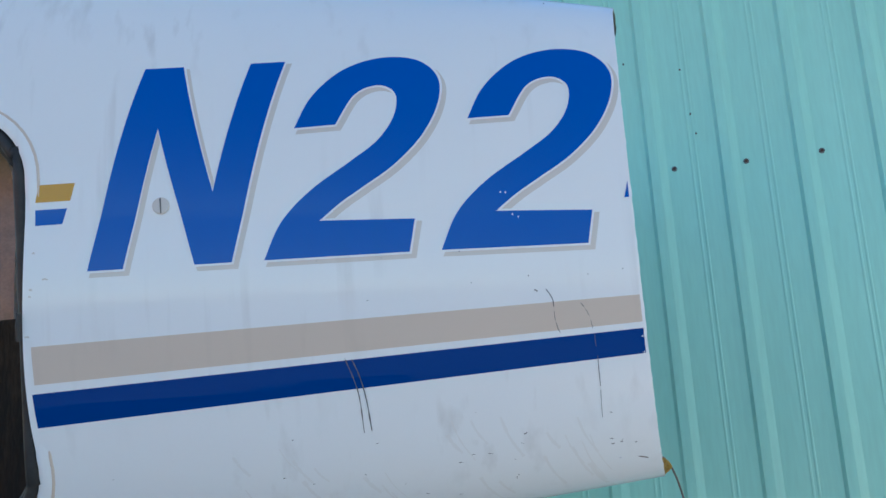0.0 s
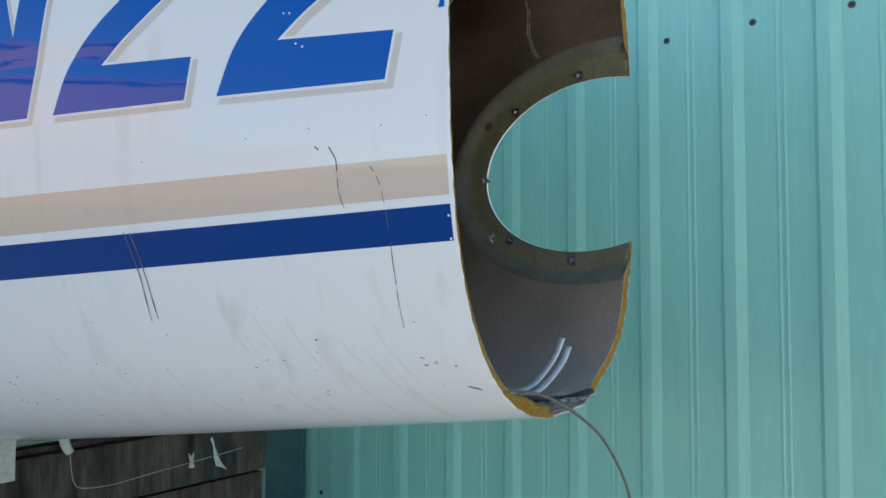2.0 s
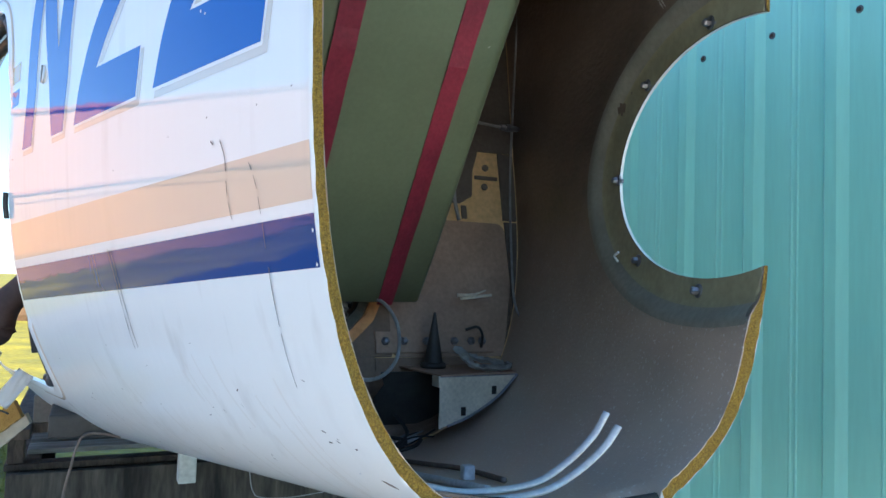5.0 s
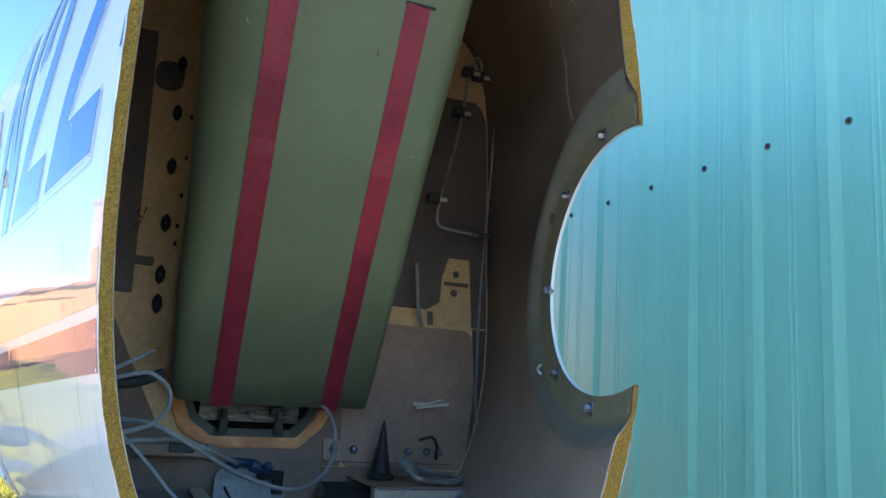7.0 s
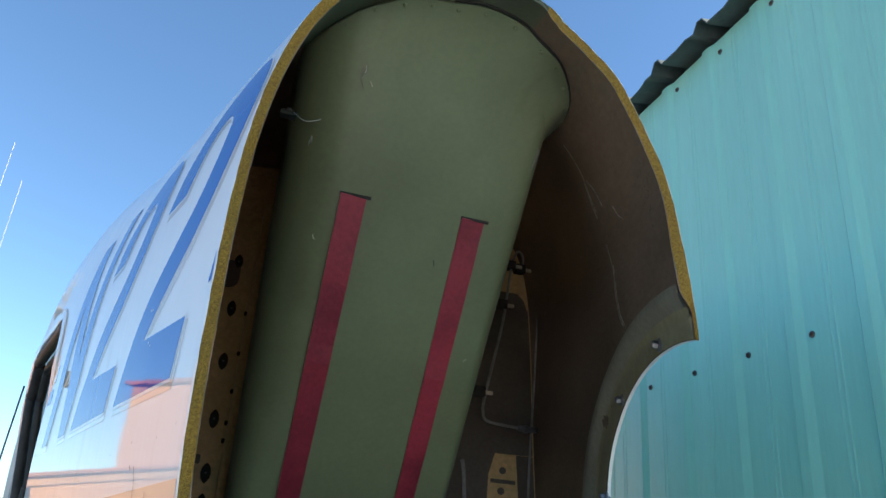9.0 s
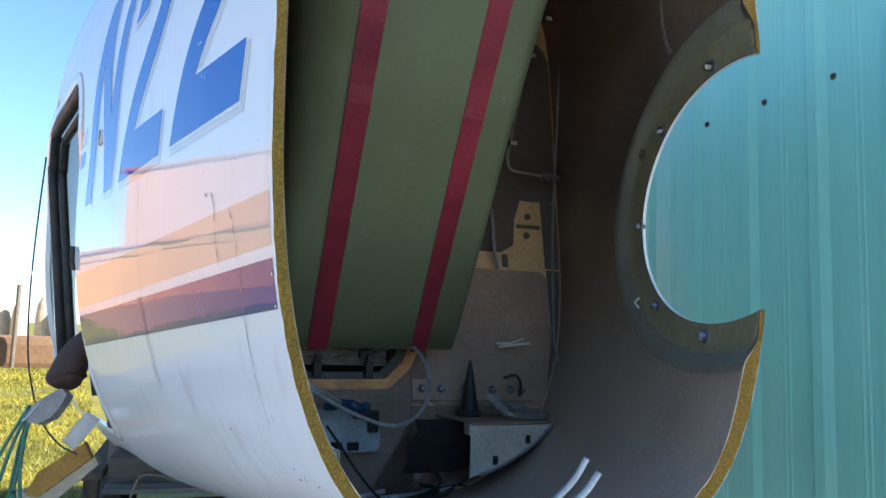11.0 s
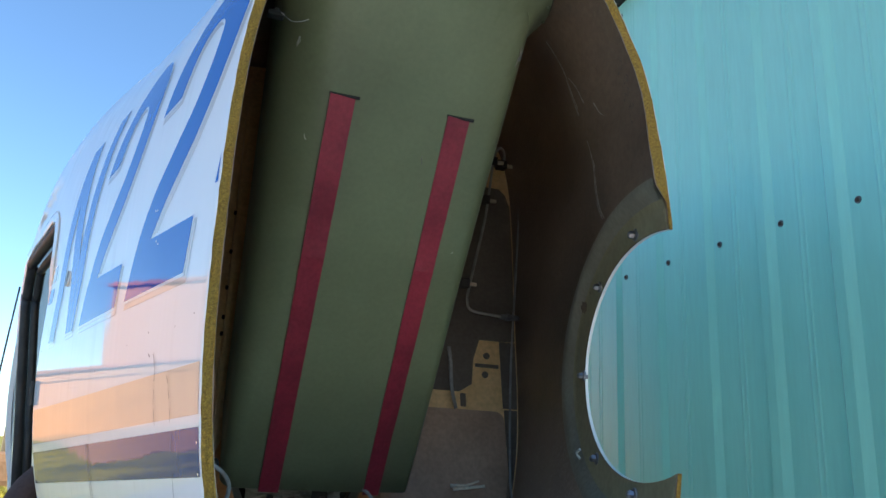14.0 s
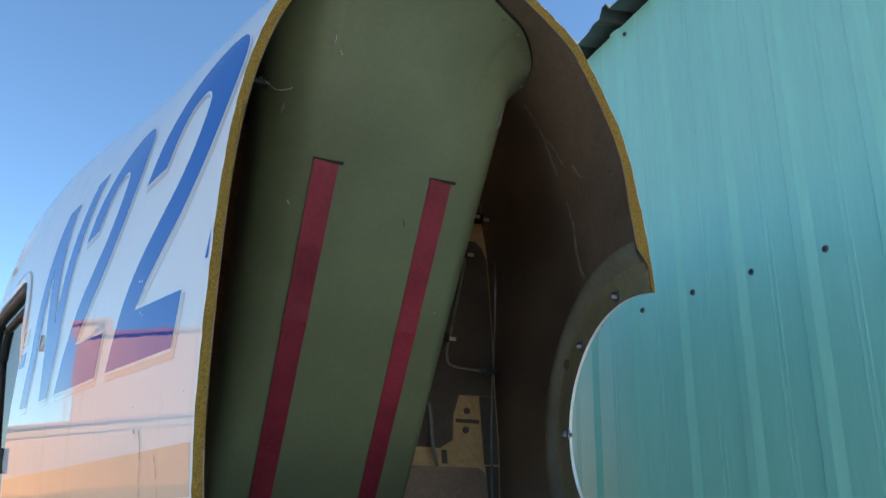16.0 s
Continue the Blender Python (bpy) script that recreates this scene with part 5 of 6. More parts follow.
loose("cable", "dark hose along the belly", "hose", tube_bm(lying([(-.17, .60, .004), (-.13, .60, .001), (-.09, .585, 0), (-.05, .59, 0), (-.02, .60, 0)], .0028), .0028, 10, 10), BLACK)
loose("thin_rod", "thin pale rod leaning over the bracket", "rod", tube_bm([(-.262, .50, 1.272), (-.231, .50, 1.242), (-.204, .50, 1.212), (-.176, .50, 1.184)], .0022, 8, 4), CABLE_WHITE)
loose("cable", "white cable strung beside the sawn edge", "cable", tube_bm([(-.275, .44, 1.262), (-.250, .45, 1.272), (-.228, .45, 1.273), (-.196, .45, 1.275), (-.162, .47, 1.263), (-.137, .50, 1.250), (-.115, .56, 1.238)], .0028, 8, 8), CABLE_GREY)
loose("junction_block", "small green and black junction block on the bulkhead", "block", box_bm(-.205, -.170, .61, .63, 1.244, 1.256, .002), JUNCTION, False)
loose("cable", "black corrugated hose behind the sawn edge", "hose", tube_bm([(-.30, .52, 1.335), (-.26, .54, 1.338), (-.225, .56, 1.352)], .007, 10, 10), BLACK)
loose("cable", "grey wire end sticking out", "cable", tube_bm([(-.30, .48, 1.345), (-.265, .50, 1.365), (-.24, .52, 1.38)], .0028, 8, 6), CABLE_GREY)
loose("wire_rope", "frayed steel wire rope hanging out of the belly", "rope", tube_bm([(-.215, .06, 1.212), (-.200, .02, 1.203), (-.168, .004, 1.199), (-.124, -.002, 1.190), (-.079, -.010, 1.171), (-.024, -.018, 1.136), (.012, -.024, 1.095), (.040, -.026, 1.05), (.058, -.026, .98)], .0018, 10, 12), ROPE)
loose("rubber_strip", "black rubber strip lying on the broken belly edge", "strip", tube_bm([(-.150, .030, 1.187), (-.120, .028, 1.183), (-.083, .026, 1.178), (-.032, .022, 1.173), (.026, .018, 1.176)], .0040, 10, 8), BLACK)
for x0, x1, z, amp, sd in ((-.125, -.035, 1.174, .004, 3), (-.07, .005, 1.171, .004, 8), (-.11, -.05, 1.164, .003, 12)):
    loose("plastic_scrap", "crumpled clear plastic scrap on the belly edge", "scrap", (lambda b: (bmesh.ops.rotate(b, verts=b.verts, cent=((x0 + x1) / 2, .018, z), matrix=Matrix.Rotation(radians(80), 3, 'X')), b)[1])(crumpled(x0, x1, .018, z - .026, z + .018, amp, 10, sd)), PLASTIC)
loose("metal_sleeve", "crushed foil sleeve lying on the bracket", "foil", tube_bm([(.142, .62, 1.243), (.150, .605, 1.230), (.160, .595, 1.217), (.180, .59, 1.214), (.205, .595, 1.213), (.228, .605, 1.214)], .011, 7, 4, flat=.42, taper=lambda t: 1.0 + .45 * noise.noise((t * 9, 3.0, 1.0))), STEELDULL, False)
loose("metal_sleeve", "crushed foil sleeve lying on the bracket", "foil", tube_bm([(.150, .625, 1.238), (.175, .628, 1.228), (.200, .63, 1.222), (.232, .632, 1.216), (.245, .62, 1.213)], .009, 6, 4, flat=.5, taper=lambda t: 1.0 + .6 * noise.noise((t * 8, 7.0, 1.0))), STEELDULL, False)
loose("wire_hook", "dark hooked wire on the bulkhead", "wire", tube_bm([(.185, .675, 1.27), (.205, .67, 1.275), (.215, .67, 1.262), (.216, .675, 1.24)], .0024, 8, 6), BLACK)
loose("wire_bundle", "pale wire ends tied on the bulkhead pad", "wire", tube_bm([(.175, .69, 1.328), (.20, .68, 1.330), (.222, .675, 1.338)], .004, 8, 5, flat=.7, taper=lambda t: 1.2 - .7 * t), ALU)
loose("wire_bundle", "pale wire ends tied on the bulkhead pad", "wire", tube_bm([(.18, .688, 1.322), (.205, .68, 1.326), (.232, .672, 1.330)], .0026, 8, 5), ALU)
loose("cable", "grey wire hanging behind the casing", "cable", tube_bm([(.178, .74, 1.575), (.181, .735, 1.55), (.186, .735, 1.50), (.196, .735, 1.462)], .0035, 8, 6), CABLE_GREY)
loose("cable", "thin wire along the bulkhead's edge", "cable", tube_bm([(.345, .80, 1.95), (.335, .79, 1.75), (.320, .77, 1.55), (.300, .72, 1.38), (.292, .69, 1.31), (.30, .66, 1.27), (.285, .62, 1.225), (.262, .60, 1.212)], .0022, 8, 8), CABLE_GREY)
loose("harness_plug", "blue plug on a harness in the bay", "plug", tube_bm([(-.125, .63, 1.225), (-.10, .62, 1.232), (-.075, .615, 1.225), (-.06, .61, 1.228)], .0080, 10, 4, taper=lambda t: .7 + .5 * math.sin(t * 9) ** 2), BLUEPLASTIC, False)
for pts in ([(-.03, .60, 0), (.01, .57, .002), (.05, .57, .004), (.075, .60, .006)], [(-.01, .62, 0), (.03, .60, .004), (.06, .62, .02), (.05, .65, .05)], [(.02, .58, 0), (.05, .60, .01), (.03, .63, .02)]):
    loose("harness", "black wiring harness lying on the belly", "cable", tube_bm(lying(pts, .0028), .0028, 10, 8), BLACK)

# black sheet added for the shade under the floor bracket, and loose strands
loose("shade_sheet", "black sheet standing in for the shade under the folded bracket", "sheet", prism_bm([(.006, 1.112), (.040, 1.108), (.070, 1.110), (.120, 1.126), (.160, 1.15), (.20, 1.19), (.20, 1.205), (.022, 1.205), (.030, 1.185), (.014, 1.160), (.018, 1.135)], .003, lambda u, v, w: (u, .668 - .27 * (v - 1.12) - w, v)), BLACK, False)
rb = random.Random(17)
for k in range(7):
    x0, x1 = rb.uniform(-.06, .02), rb.uniform(.04, .10)
    y0 = rb.uniform(.60, .645)
    loose("wire_strand", "thin loose wire strand under the bracket", "wire", tube_bm(lying([(x0, y0, .002), ((x0 * 2 + x1) / 3, y0 - .01, rb.uniform(.002, .010)), ((x0 + 2 * x1) / 3, y0 + rb.uniform(-.02, .01), rb.uniform(.003, .016)), (x1, y0, rb.uniform(.004, .02))], .0012), rb.uniform(.0009, .0016), 6, 5), (BLACK, CABLE_GREY, BLACK, ROPE)[k % 4], True, "loose strands under the bracket")

# ---------------------------------------------------------------- torn doorway corner and hanging wiring
loose("cover_cloth", "brown cover cloth bulging out of the doorway", "cloth", (lambda b: ([setattr(v, "co", v.co + Vector((.02 * noise.noise(v.co * 14), .02 * noise.noise(v.co * 11 + Vector((3, 0, 0))), .01 * noise.noise(v.co * 16)))) for v in b.verts], b)[1])(tube_bm([(-.48, 1.16, 1.42), (-.50, 1.17, 1.35), (-.54, 1.17, 1.28), (-.555, 1.17, 1.235), (-.55, 1.16, 1.215)], .038, 14, 6, taper=lambda t: .35 + .75 * t - .5 * max(0, t - .8) / .2)), CLOTH)
loose("connector_sleeve", "grey plastic wrap round the wire bundle", "sleeve", prism_bm([(-.579, 1.199), (-.556, 1.211), (-.546, 1.200), (-.554, 1.181), (-.570, 1.156), (-.592, 1.144), (-.610, 1.146), (-.615, 1.160), (-.600, 1.183)], .034, lambda u, v, w: (u + .3 * w, 1.115 + w, v - .2 * w), bevel=.006), CABLE_GREY, False)
loose("sleeve_tie", "white tie holding the grey wrap", "tie", tube_bm([(-.618, 1.112, 1.150), (-.606, 1.105, 1.162), (-.597, 1.107, 1.176), (-.590, 1.115, 1.186)], .0022, 8, 6), CABLE_WHITE)
for i, pts in enumerate(([(-.615, 1.15, 1.175), (-.66, 1.16, 1.08), (-.685, 1.17, .98), (-.69, 1.17, .80)], [(-.615, 1.15, 1.17), (-.645, 1.14, 1.07), (-.665, 1.14, .95), (-.668, 1.14, .80)],
                         [(-.612, 1.15, 1.17), (-.622, 1.15, 1.08), (-.628, 1.15, .98), (-.60, 1.15, .82)], [(-.61, 1.14, 1.17), (-.617, 1.13, 1.08), (-.612, 1.13, 1.0), (-.59, 1.13, .93), (-.575, 1.14, .84)], [(-.614, 1.16, 1.17), (-.63, 1.16, 1.08), (-.636, 1.16, .97), (-.615, 1.16, .80)])):
    loose("green_wire", "green wire hanging from the grey wrap", "wire", tube_bm(pts, .0035, 8, 10), CABLE_GREEN, group="hanging green wires")
loose("cable", "thin black cable hanging outside the doorway", "cable", tube_bm([(-.647, 1.25, 1.69), (-.652, 1.25, 1.52), (-.652, 1.25, 1.38), (-.645, 1.25, 1.27), (-.628, 1.24, 1.195), (-.60, 1.2, 1.14), (-.56, 1.16, 1.10), (-.52, 1.12, 1.085)], .0018, 8, 10), BLACK)


def rough_board(poly, y, depth, skew, seed):
    """A broken slab: an outline cut finely, given depth, with crumbling faces."""
    fine = []
    for (u0, v0), (u1, v1) in zip(poly, poly[1:] + poly[:1]):
        m = max(1, int(math.hypot(u1 - u0, v1 - v0) / .008))
        fine += [(u0 + (u1 - u0) * k / m, v0 + (v1 - v0) * k / m) for k in range(m)]
    fine = [(u + .0022 * noise.noise((u * 120, v * 120, seed)), v + .0022 * noise.noise((u * 120, v * 120, seed + 5))) for u, v in fine]
    return prism_bm(fine, depth, lambda u, v, w: (u + skew * w, y + w, v), bevel=.0025)


loose("torn_panel", "torn ochre foam slab hanging under the skin", "insulation", rough_board([(-.520, 1.092), (-.505, 1.060), (-.600, .984), (-.622, .990), (-.602, 1.034)], 1.222, .020, .25, 1.0), BATT, False)
loose("torn_panel", "pale torn laminate board hanging under the skin", "insulation", rough_board([(-.500, 1.064), (-.492, 1.044), (-.612, .934), (-.632, .932), (-.641, .994), (-.631, .997), (-.617, .982)], 1.243, .02, .25, 4.0), LINING, False)
loose("cord", "thin pale cord hanging under the torn belly", "cord", tube_bm([(-.335, .98, 1.058), (-.360, .98, 1.066), (-.392, .985, 1.066), (-.404, .985, 1.045), (-.412, .985, 1.01), (-.420, .985, .97), (-.425, .985, .90)], .0022, 8, 10), ROPE)
loose("skin_flap", "bent white flap of torn skin", "flap", (lambda b: (bmesh.ops.rotate(b, verts=b.verts, cent=(-.515, 1.12, 1.14), matrix=Matrix.Rotation(radians(35), 3, 'Y')), b)[1])(crumpled(-.525, -.495, 1.10, 1.10, 1.17, .008, 10, 8)), WHITE)

# fittings under the belly
belly = apart_of("belly_fitting", tube_bm([(-0.069, 1.3, 1.062), (-0.058, 1.3, 0.96), (-0.044, 1.3, 0.927)], .0135, 12, 4, taper=lambda t: 1.0 - .3 * t), PAPER, label="white tapered drain fitting under the cabin floor", smooth=True)
ob = apart_of("drain_wire", tube_bm([(-0.044, 1.3, 0.929), (-0.04, 1.3, 0.889), (-0.033, 1.3, 0.858), (-0.014, 1.3, 0.841), (0.056, 1.3, 0.835), (0.154, 1.3, 0.842), (0.346, 1.3, 0.855), (0.42, 1.3, 0.861)], .0012, 8, 10), CABLE_GREY, belly)
ob.matrix_parent_inverse = Matrix()
apart_of("belly_post", box_bm(-.199, -.161, 1.29, 1.325, .888, 1.0605, .004), PAPER, label="white square post under the cabin floor")
for y in (1.52, 1.90):
    apart_of("floor_beam", box_bm(-.50, .40, y, y + .05, .9965, 1.0605, .003), DARKPAD)
for poly in ([(.412, .868), (.420, .871), (.428, .842), (.444, .800), (.468, .770), (.452, .779), (.431, .788), (.424, .812), (.420, .846)], [(.343, .838), (.352, .829), (.360, .838), (.357, .812), (.362, .796), (.344, .797), (.347, .815)]):
    loose("paper_scrap", "torn white scrap stuck on the crate", "scrap", prism_bm(poly, .0025, lambda u, v, w: (u, 1.4455 - w - .004 * math.sin(u * 300 + v * 90) ** 2, v)), PAPER, False)

# ---------------------------------------------------------------- wooden crate under the fuselage
crate = thing("wooden_crate", "weathered dark wooden crate carrying the fuselage section", "crate", at=(0, 1.9, 0))
PALESLAT = mat("pale_slat_wood", (0.36, 0.34, 0.31), (0.18, 0.165, 0.145), rough=0.85, scale=5, fine=50, bump=0.4, depth=0.003, stretch=(1, 6, 6), per_object=0.2)
CINV = Matrix.Translation((0, 1.9, 0)).inverted()


def crate_part(name, bm, material, label=""):
    ob = part(name, bm, material, crate, label)
    ob.matrix_parent_inverse = CINV


rw = random.Random(7)
CF, CB = 1.45, 2.35
zs = [0.0, .15, .30, .45, .60, .745, .901]
for i in range(6):
    y = CF + rw.uniform(-.004, .004)
    crate_part("plank", box_bm(-.545 + rw.uniform(-.008, .008), .605 + rw.uniform(-.008, .008), y, y + .025, zs[i] + .003, zs[i + 1] - .004, .003), WOODSTAIN if i == 5 else WOODRUST if i == 4 else WOOD)
    zt = min(.897, zs[i + 1] - .004)
    crate_part("plank", box_bm(.575, .600, CF + .03, CB, zs[i] + .003, zt, .003), WOOD)
    crate_part("plank", box_bm(-.545, -.520, CF + .03, CB, zs[i] + .003, zt, .003), WOODGREY)
for x in (-.518, .525):
    for y in (CF + .027, CB - .05):
        crate_part("post", box_bm(x, x + .05, y, y + .05, 0, .897, .004), WOODGREY)
crate_part("top_rail", box_bm(-.55, .605, CF + .027, CF + .075, .898, .913, .003), WOODGREY)
crate_part("top_rail", box_bm(-.55, -.48, CF + .078, CB, .898, .913, .003), WOODGREY)
crate_part("top_rail", box_bm(.53, .605, CF + .078, CB, .898, .913, .003), WOODGREY)
for x in (-.545, .55):
    for y in (CF + .028, 1.88):
        crate_part("corner_block", box_bm(x, x + .034, y, y + .05, .914, .972, .003), WOODGREY)
    crate_part("top_beam", box_bm(x - .002, x + .045, CF - .004, CB, .973, .996, .003), WOODGREY)
crate_part("top_beam", box_bm(-.498, .548, 1.52, 1.57, .973, .996, .003), WOODGREY)
crate_part("top_beam", box_bm(-.498, .548, 1.90, 1.95, .973, .996, .003), WOODGREY)
for k in range(5):
    crate_part("slat", box_bm(-.51, .55, CF + .12 + .13 * k, CF + .20 + .13 * k, .914, .926, .002), PALESLAT)
crate_part("panel", box_bm(-.515, .52, CF + .04, CF + .055, .60, .897, .002), WOOD)

# ---------------------------------------------------------------- corrugated shed
PITCH, Y_SCREW = 0.2231, -0.095
RIB = ((.0, 0), (.0215, 0), (.0465, .0085), (.0745, .0088), (.0845, 0), (.147, 0), (.150, .0013), (.153, .0013), (.156, 0), (.163, 0), (.166, .0012), (.169, .0012), (.172, 0))
# the unseen south end is set short so sun reaches the pale slab
SHED_X, EAVE, SHED_Y0, SHED_Y1 = 1.015, 2.955, -2.1, 3.9
SIDE = 5.6


def rib_y(k):
    """Where the k-th row of wall screws stands."""
    q = max(-3, min(9, k))
    return -.099 + .2118 * q + .0009 * q * q + (k - q) * PITCH


def corrugated(y0, pitches, z0, z1, place):
    """A ribbed sheet; place maps along, up, out."""
    pts = [(y0 + p * PITCH + s, o) for p in range(pitches) for s, o in RIB] + [(y0 + pitches * PITCH, 0)]
    bm = bmesh.new()
    zz = (z0, z0 + (z1 - z0) * .5, z1)
    F = [[bm.verts.new(place(a, z, o)) for a, o in pts] for z in zz]
    B = [[bm.verts.new(place(a, z, o - .0012)) for a, o in pts] for z in zz]
    for j in range(2):
        for i in range(len(pts) - 1):
            bm.faces.new((F[j][i], F[j][i + 1], F[j + 1][i + 1], F[j + 1][i]))
            bm.faces.new((B[j][i + 1], B[j][i], B[j + 1][i], B[j + 1][i + 1]))
    for G, H in ((F[0], B[0]), (B[2], F[2])):
        for i in range(len(pts) - 1):
            bm.faces.new((G[i + 1], G[i], H[i], H[i + 1]))
    for i in (0, -1):
        for j in range(2):
            bm.faces.new((F[j][i], F[j + 1][i], B[j + 1][i], B[j][i]))
    bmesh.ops.recalc_face_normals(bm, faces=bm.faces)
    return bm


wall = part("wall_shed_front", box_bm(SHED_X + .004, SHED_X + .06, SHED_Y0, SHED_Y1, 0, EAVE - .01), TEALDARK)
tagged(wall, "teal corrugated steel wall of the shed", "wall", kind="structure")
first = None
n0 = int((SHED_Y0 - Y_SCREW) / PITCH)
for k in range(n0, int((SHED_Y1 - Y_SCREW) / PITCH) - 3, 4):
    y = rib_y(k)
    off = .0 if k % 8 else .0012
    if first is None:
        ob = part("wall_panel", corrugated(0, 4, .02, EAVE, lambda a, z, o: (-o, a, z)), TEAL, wall)
        first = ob.data
    else:
        ob = new("wall_panel", first)
        ob.parent = wall
    ob.location = (SHED_X - off - .0015, y, 0)
    ob.scale = (1, (rib_y(k + 4) - y) / (4 * PITCH), 1)
sm = bpy.data.meshes.new("screw")
b = disc_bm((0, 0, 0), (-1, 0, 0), .0085, .002, 14)
b.to_mesh(sm)
b.free()
hm = bpy.data.meshes.new("head")
b = disc_bm((-.002, 0, 0), (-1, 0, 0), .0048, .004, 6)
b.to_mesh(hm)
b.free()
sm.materials.append(WASHER)
hm.materials.append(RUST)
rw = random.Random(3)
for k in range(-7, 15):
    y = rib_y(k)
    for z in (1.932 + .018 * (y + .1), EAVE - .045, .55):
        s = new("washer", sm)
        s.parent = wall
        s.location = (SHED_X - .0025, y + rw.uniform(-.003, .003), z + rw.uniform(-.003, .003))
        h = new("screw", hm)
        h.parent = s
# shrunken screw heads stand in for small dark nail holes
for y, z in ((-.15, 2.25), (-.165, 2.10), (-.175, 2.035), (.02, 2.30)):
    s = new("screw", hm)
    s.parent = wall
    s.location = (SHED_X - .001, y, z)
    s.scale = (.7, .55, .8)
for nm, bmx in (("wall_shed_back", box_bm(SHED_X + SIDE, SHED_X + SIDE + .06, SHED_Y0, SHED_Y1, 0, EAVE)), ("wall_shed_north", box_bm(SHED_X + .06, SHED_X + SIDE, SHED_Y1 - .06, SHED_Y1, 0, EAVE)), ("wall_shed_south", box_bm(SHED_X + .06, SHED_X + SIDE, SHED_Y0, SHED_Y0 + .06, 0, EAVE))):
    tagged(part(nm, bmx, TEAL), "teal steel wall of the shed", "wall", kind="structure")
dark_strip = part("trim", box_bm(SHED_X - .026, SHED_X - .0215, 1.735, 1.95, .02, 1.25, .001), TEALDARK)
tagged(dark_strip, "dark teal strip on the shed wall", "trim", kind="structure")


def roof_sheet():
    """Ribbed roofing with its sawn ends over the eave."""
    bm = bmesh.new()
    prof = ((0, 0), (.075, .003), (.095, .034), (.118, .037), (.140, .004), (.178, .010), (.2231, 0))
    pts = []
    y = SHED_Y0 - .15
    while y < SHED_Y1 + .1:
        pts += [(y + s, o) for s, o in prof[:-1]]
        y += PITCH
    rows = []
    for x, z in ((SHED_X - .075, EAVE + .012), (SHED_X + SIDE / 2, EAVE + .50), (SHED_X + SIDE + .1, EAVE + .012)):
        rows.append([bm.verts.new((x + (.012 * noise.noise((a * 3, 1, 2)) if x < 1.5 else 0), a, z + o + .004 * noise.noise((a * 6, 2, 2)))) for a, o in pts])
    for A, B in zip(rows, rows[1:]):
        for i in range(len(A) - 1):
            bm.faces.new((A[i], A[i + 1], B[i + 1], B[i]))
    bmesh.ops.recalc_face_normals(bm, faces=bm.faces)
    bmesh.ops.solidify(bm, geom=list(bm.faces), thickness=.004)
    return bm


tagged(part("roof", roof_sheet(), ROOFGREY), "dark weathered ribbed roof sheets over the eave", "roof", kind="structure")

# ---------------------------------------------------------------- ground and distance


def ground_bm():
    bm = bmesh.new()
    xs = [-900, -300, -100, -40] + [-20 + 2 * i for i in range(21)] + [40, 100, 300, 900]
    ys = [-900, -300, -100, -40] + [-20 + 2 * i for i in range(31)] + [60, 100, 300, 1400]
    g = [[bm.verts.new((x, y, (.03 * noise.noise((x * .4, y * .4, 0)) if abs(x) < 22 and -22 < y < 42 and y > 2.5 else 0) - .012)) for x in xs] for y in ys]
    for j in range(len(ys) - 1):
        for i in range(len(xs) - 1):
            bm.faces.new((g[j][i], g[j][i + 1], g[j + 1][i + 1], g[j + 1][i]))
    return bm


tagged(part("ground", ground_bm(), GRASS, smooth=True), "sunlit yellow-green rough grass field", "ground", kind="structure")


def blades():
    r = random.Random(11)
    v, f = [], []
    for _ in range(60000):
        d = 1.6 + 24 * r.random() ** 1.7
        y = d
        x = -.30 - .245 * (y + .5) + r.uniform(-.5, .5) * (1.0 + .16 * y) + .02 * y
        h = r.uniform(.02, .065) * (1.0 + .5 * noise.noise((x * .8, y * .8, 4)))
        w = .0022 + .0005 * d
        a = r.uniform(0, 6.3)
        lx, ly = r.uniform(-.05, .05), r.uniform(-.05, .05)
        z = -.015
        i = len(v)
        v += [(x - w * math.cos(a), y - w * math.sin(a), z), (x + w * math.cos(a), y + w * math.sin(a), z), (x + lx, y + ly, z + h)]
        f.append((i, i + 1, i + 2))
    return mesh_from(v, f, "blades")


tagged(part("grass_blades", blades(), BLADE), "tufts of sunlit grass in the field", "grass", kind="stuff")

# pale ground out of view, added to bounce sunlight into the tail
tagged(part("pavement", prism_bm([(-4.5, -30), (9, -30), (9, SHED_Y0), (SHED_X, SHED_Y0), (SHED_X, 3.9), (-1.5, 3.2), (-2.0, 4.6), (-2.2, 4.6), (-2.3, -1.6)], .05, lambda u, v, w: (u, v, .014 - w)), GRAVEL), "unseen pale slab beside the shed, added to bounce sunlight", "pavement", kind="structure")
tagged(part("road", prism_bm([(-60, -40), (8, -40), (8, SHED_Y0), (SHED_X, SHED_Y0), (SHED_X, 3.9), (-1.5, 3.2), (-2.95, 7.5), (-60, 7.5)], .05, lambda u, v, w: (u, v, .006 - w)), ASPHALT), "worn grey asphalt yard beside the field", "road", kind="structure")

tagged(part("dirt_apron", prism_bm([(-6.0, 12.6), (-10.6, 23.9), (-12.2, 29.8), (-20, 29.8), (-17, 15.5), (-12.5, 12.6)], .05, lambda u, v, w: (u, v, .010 - w)), DIRT), "bare tan dirt in front of the hangar", "ground", kind="structure")

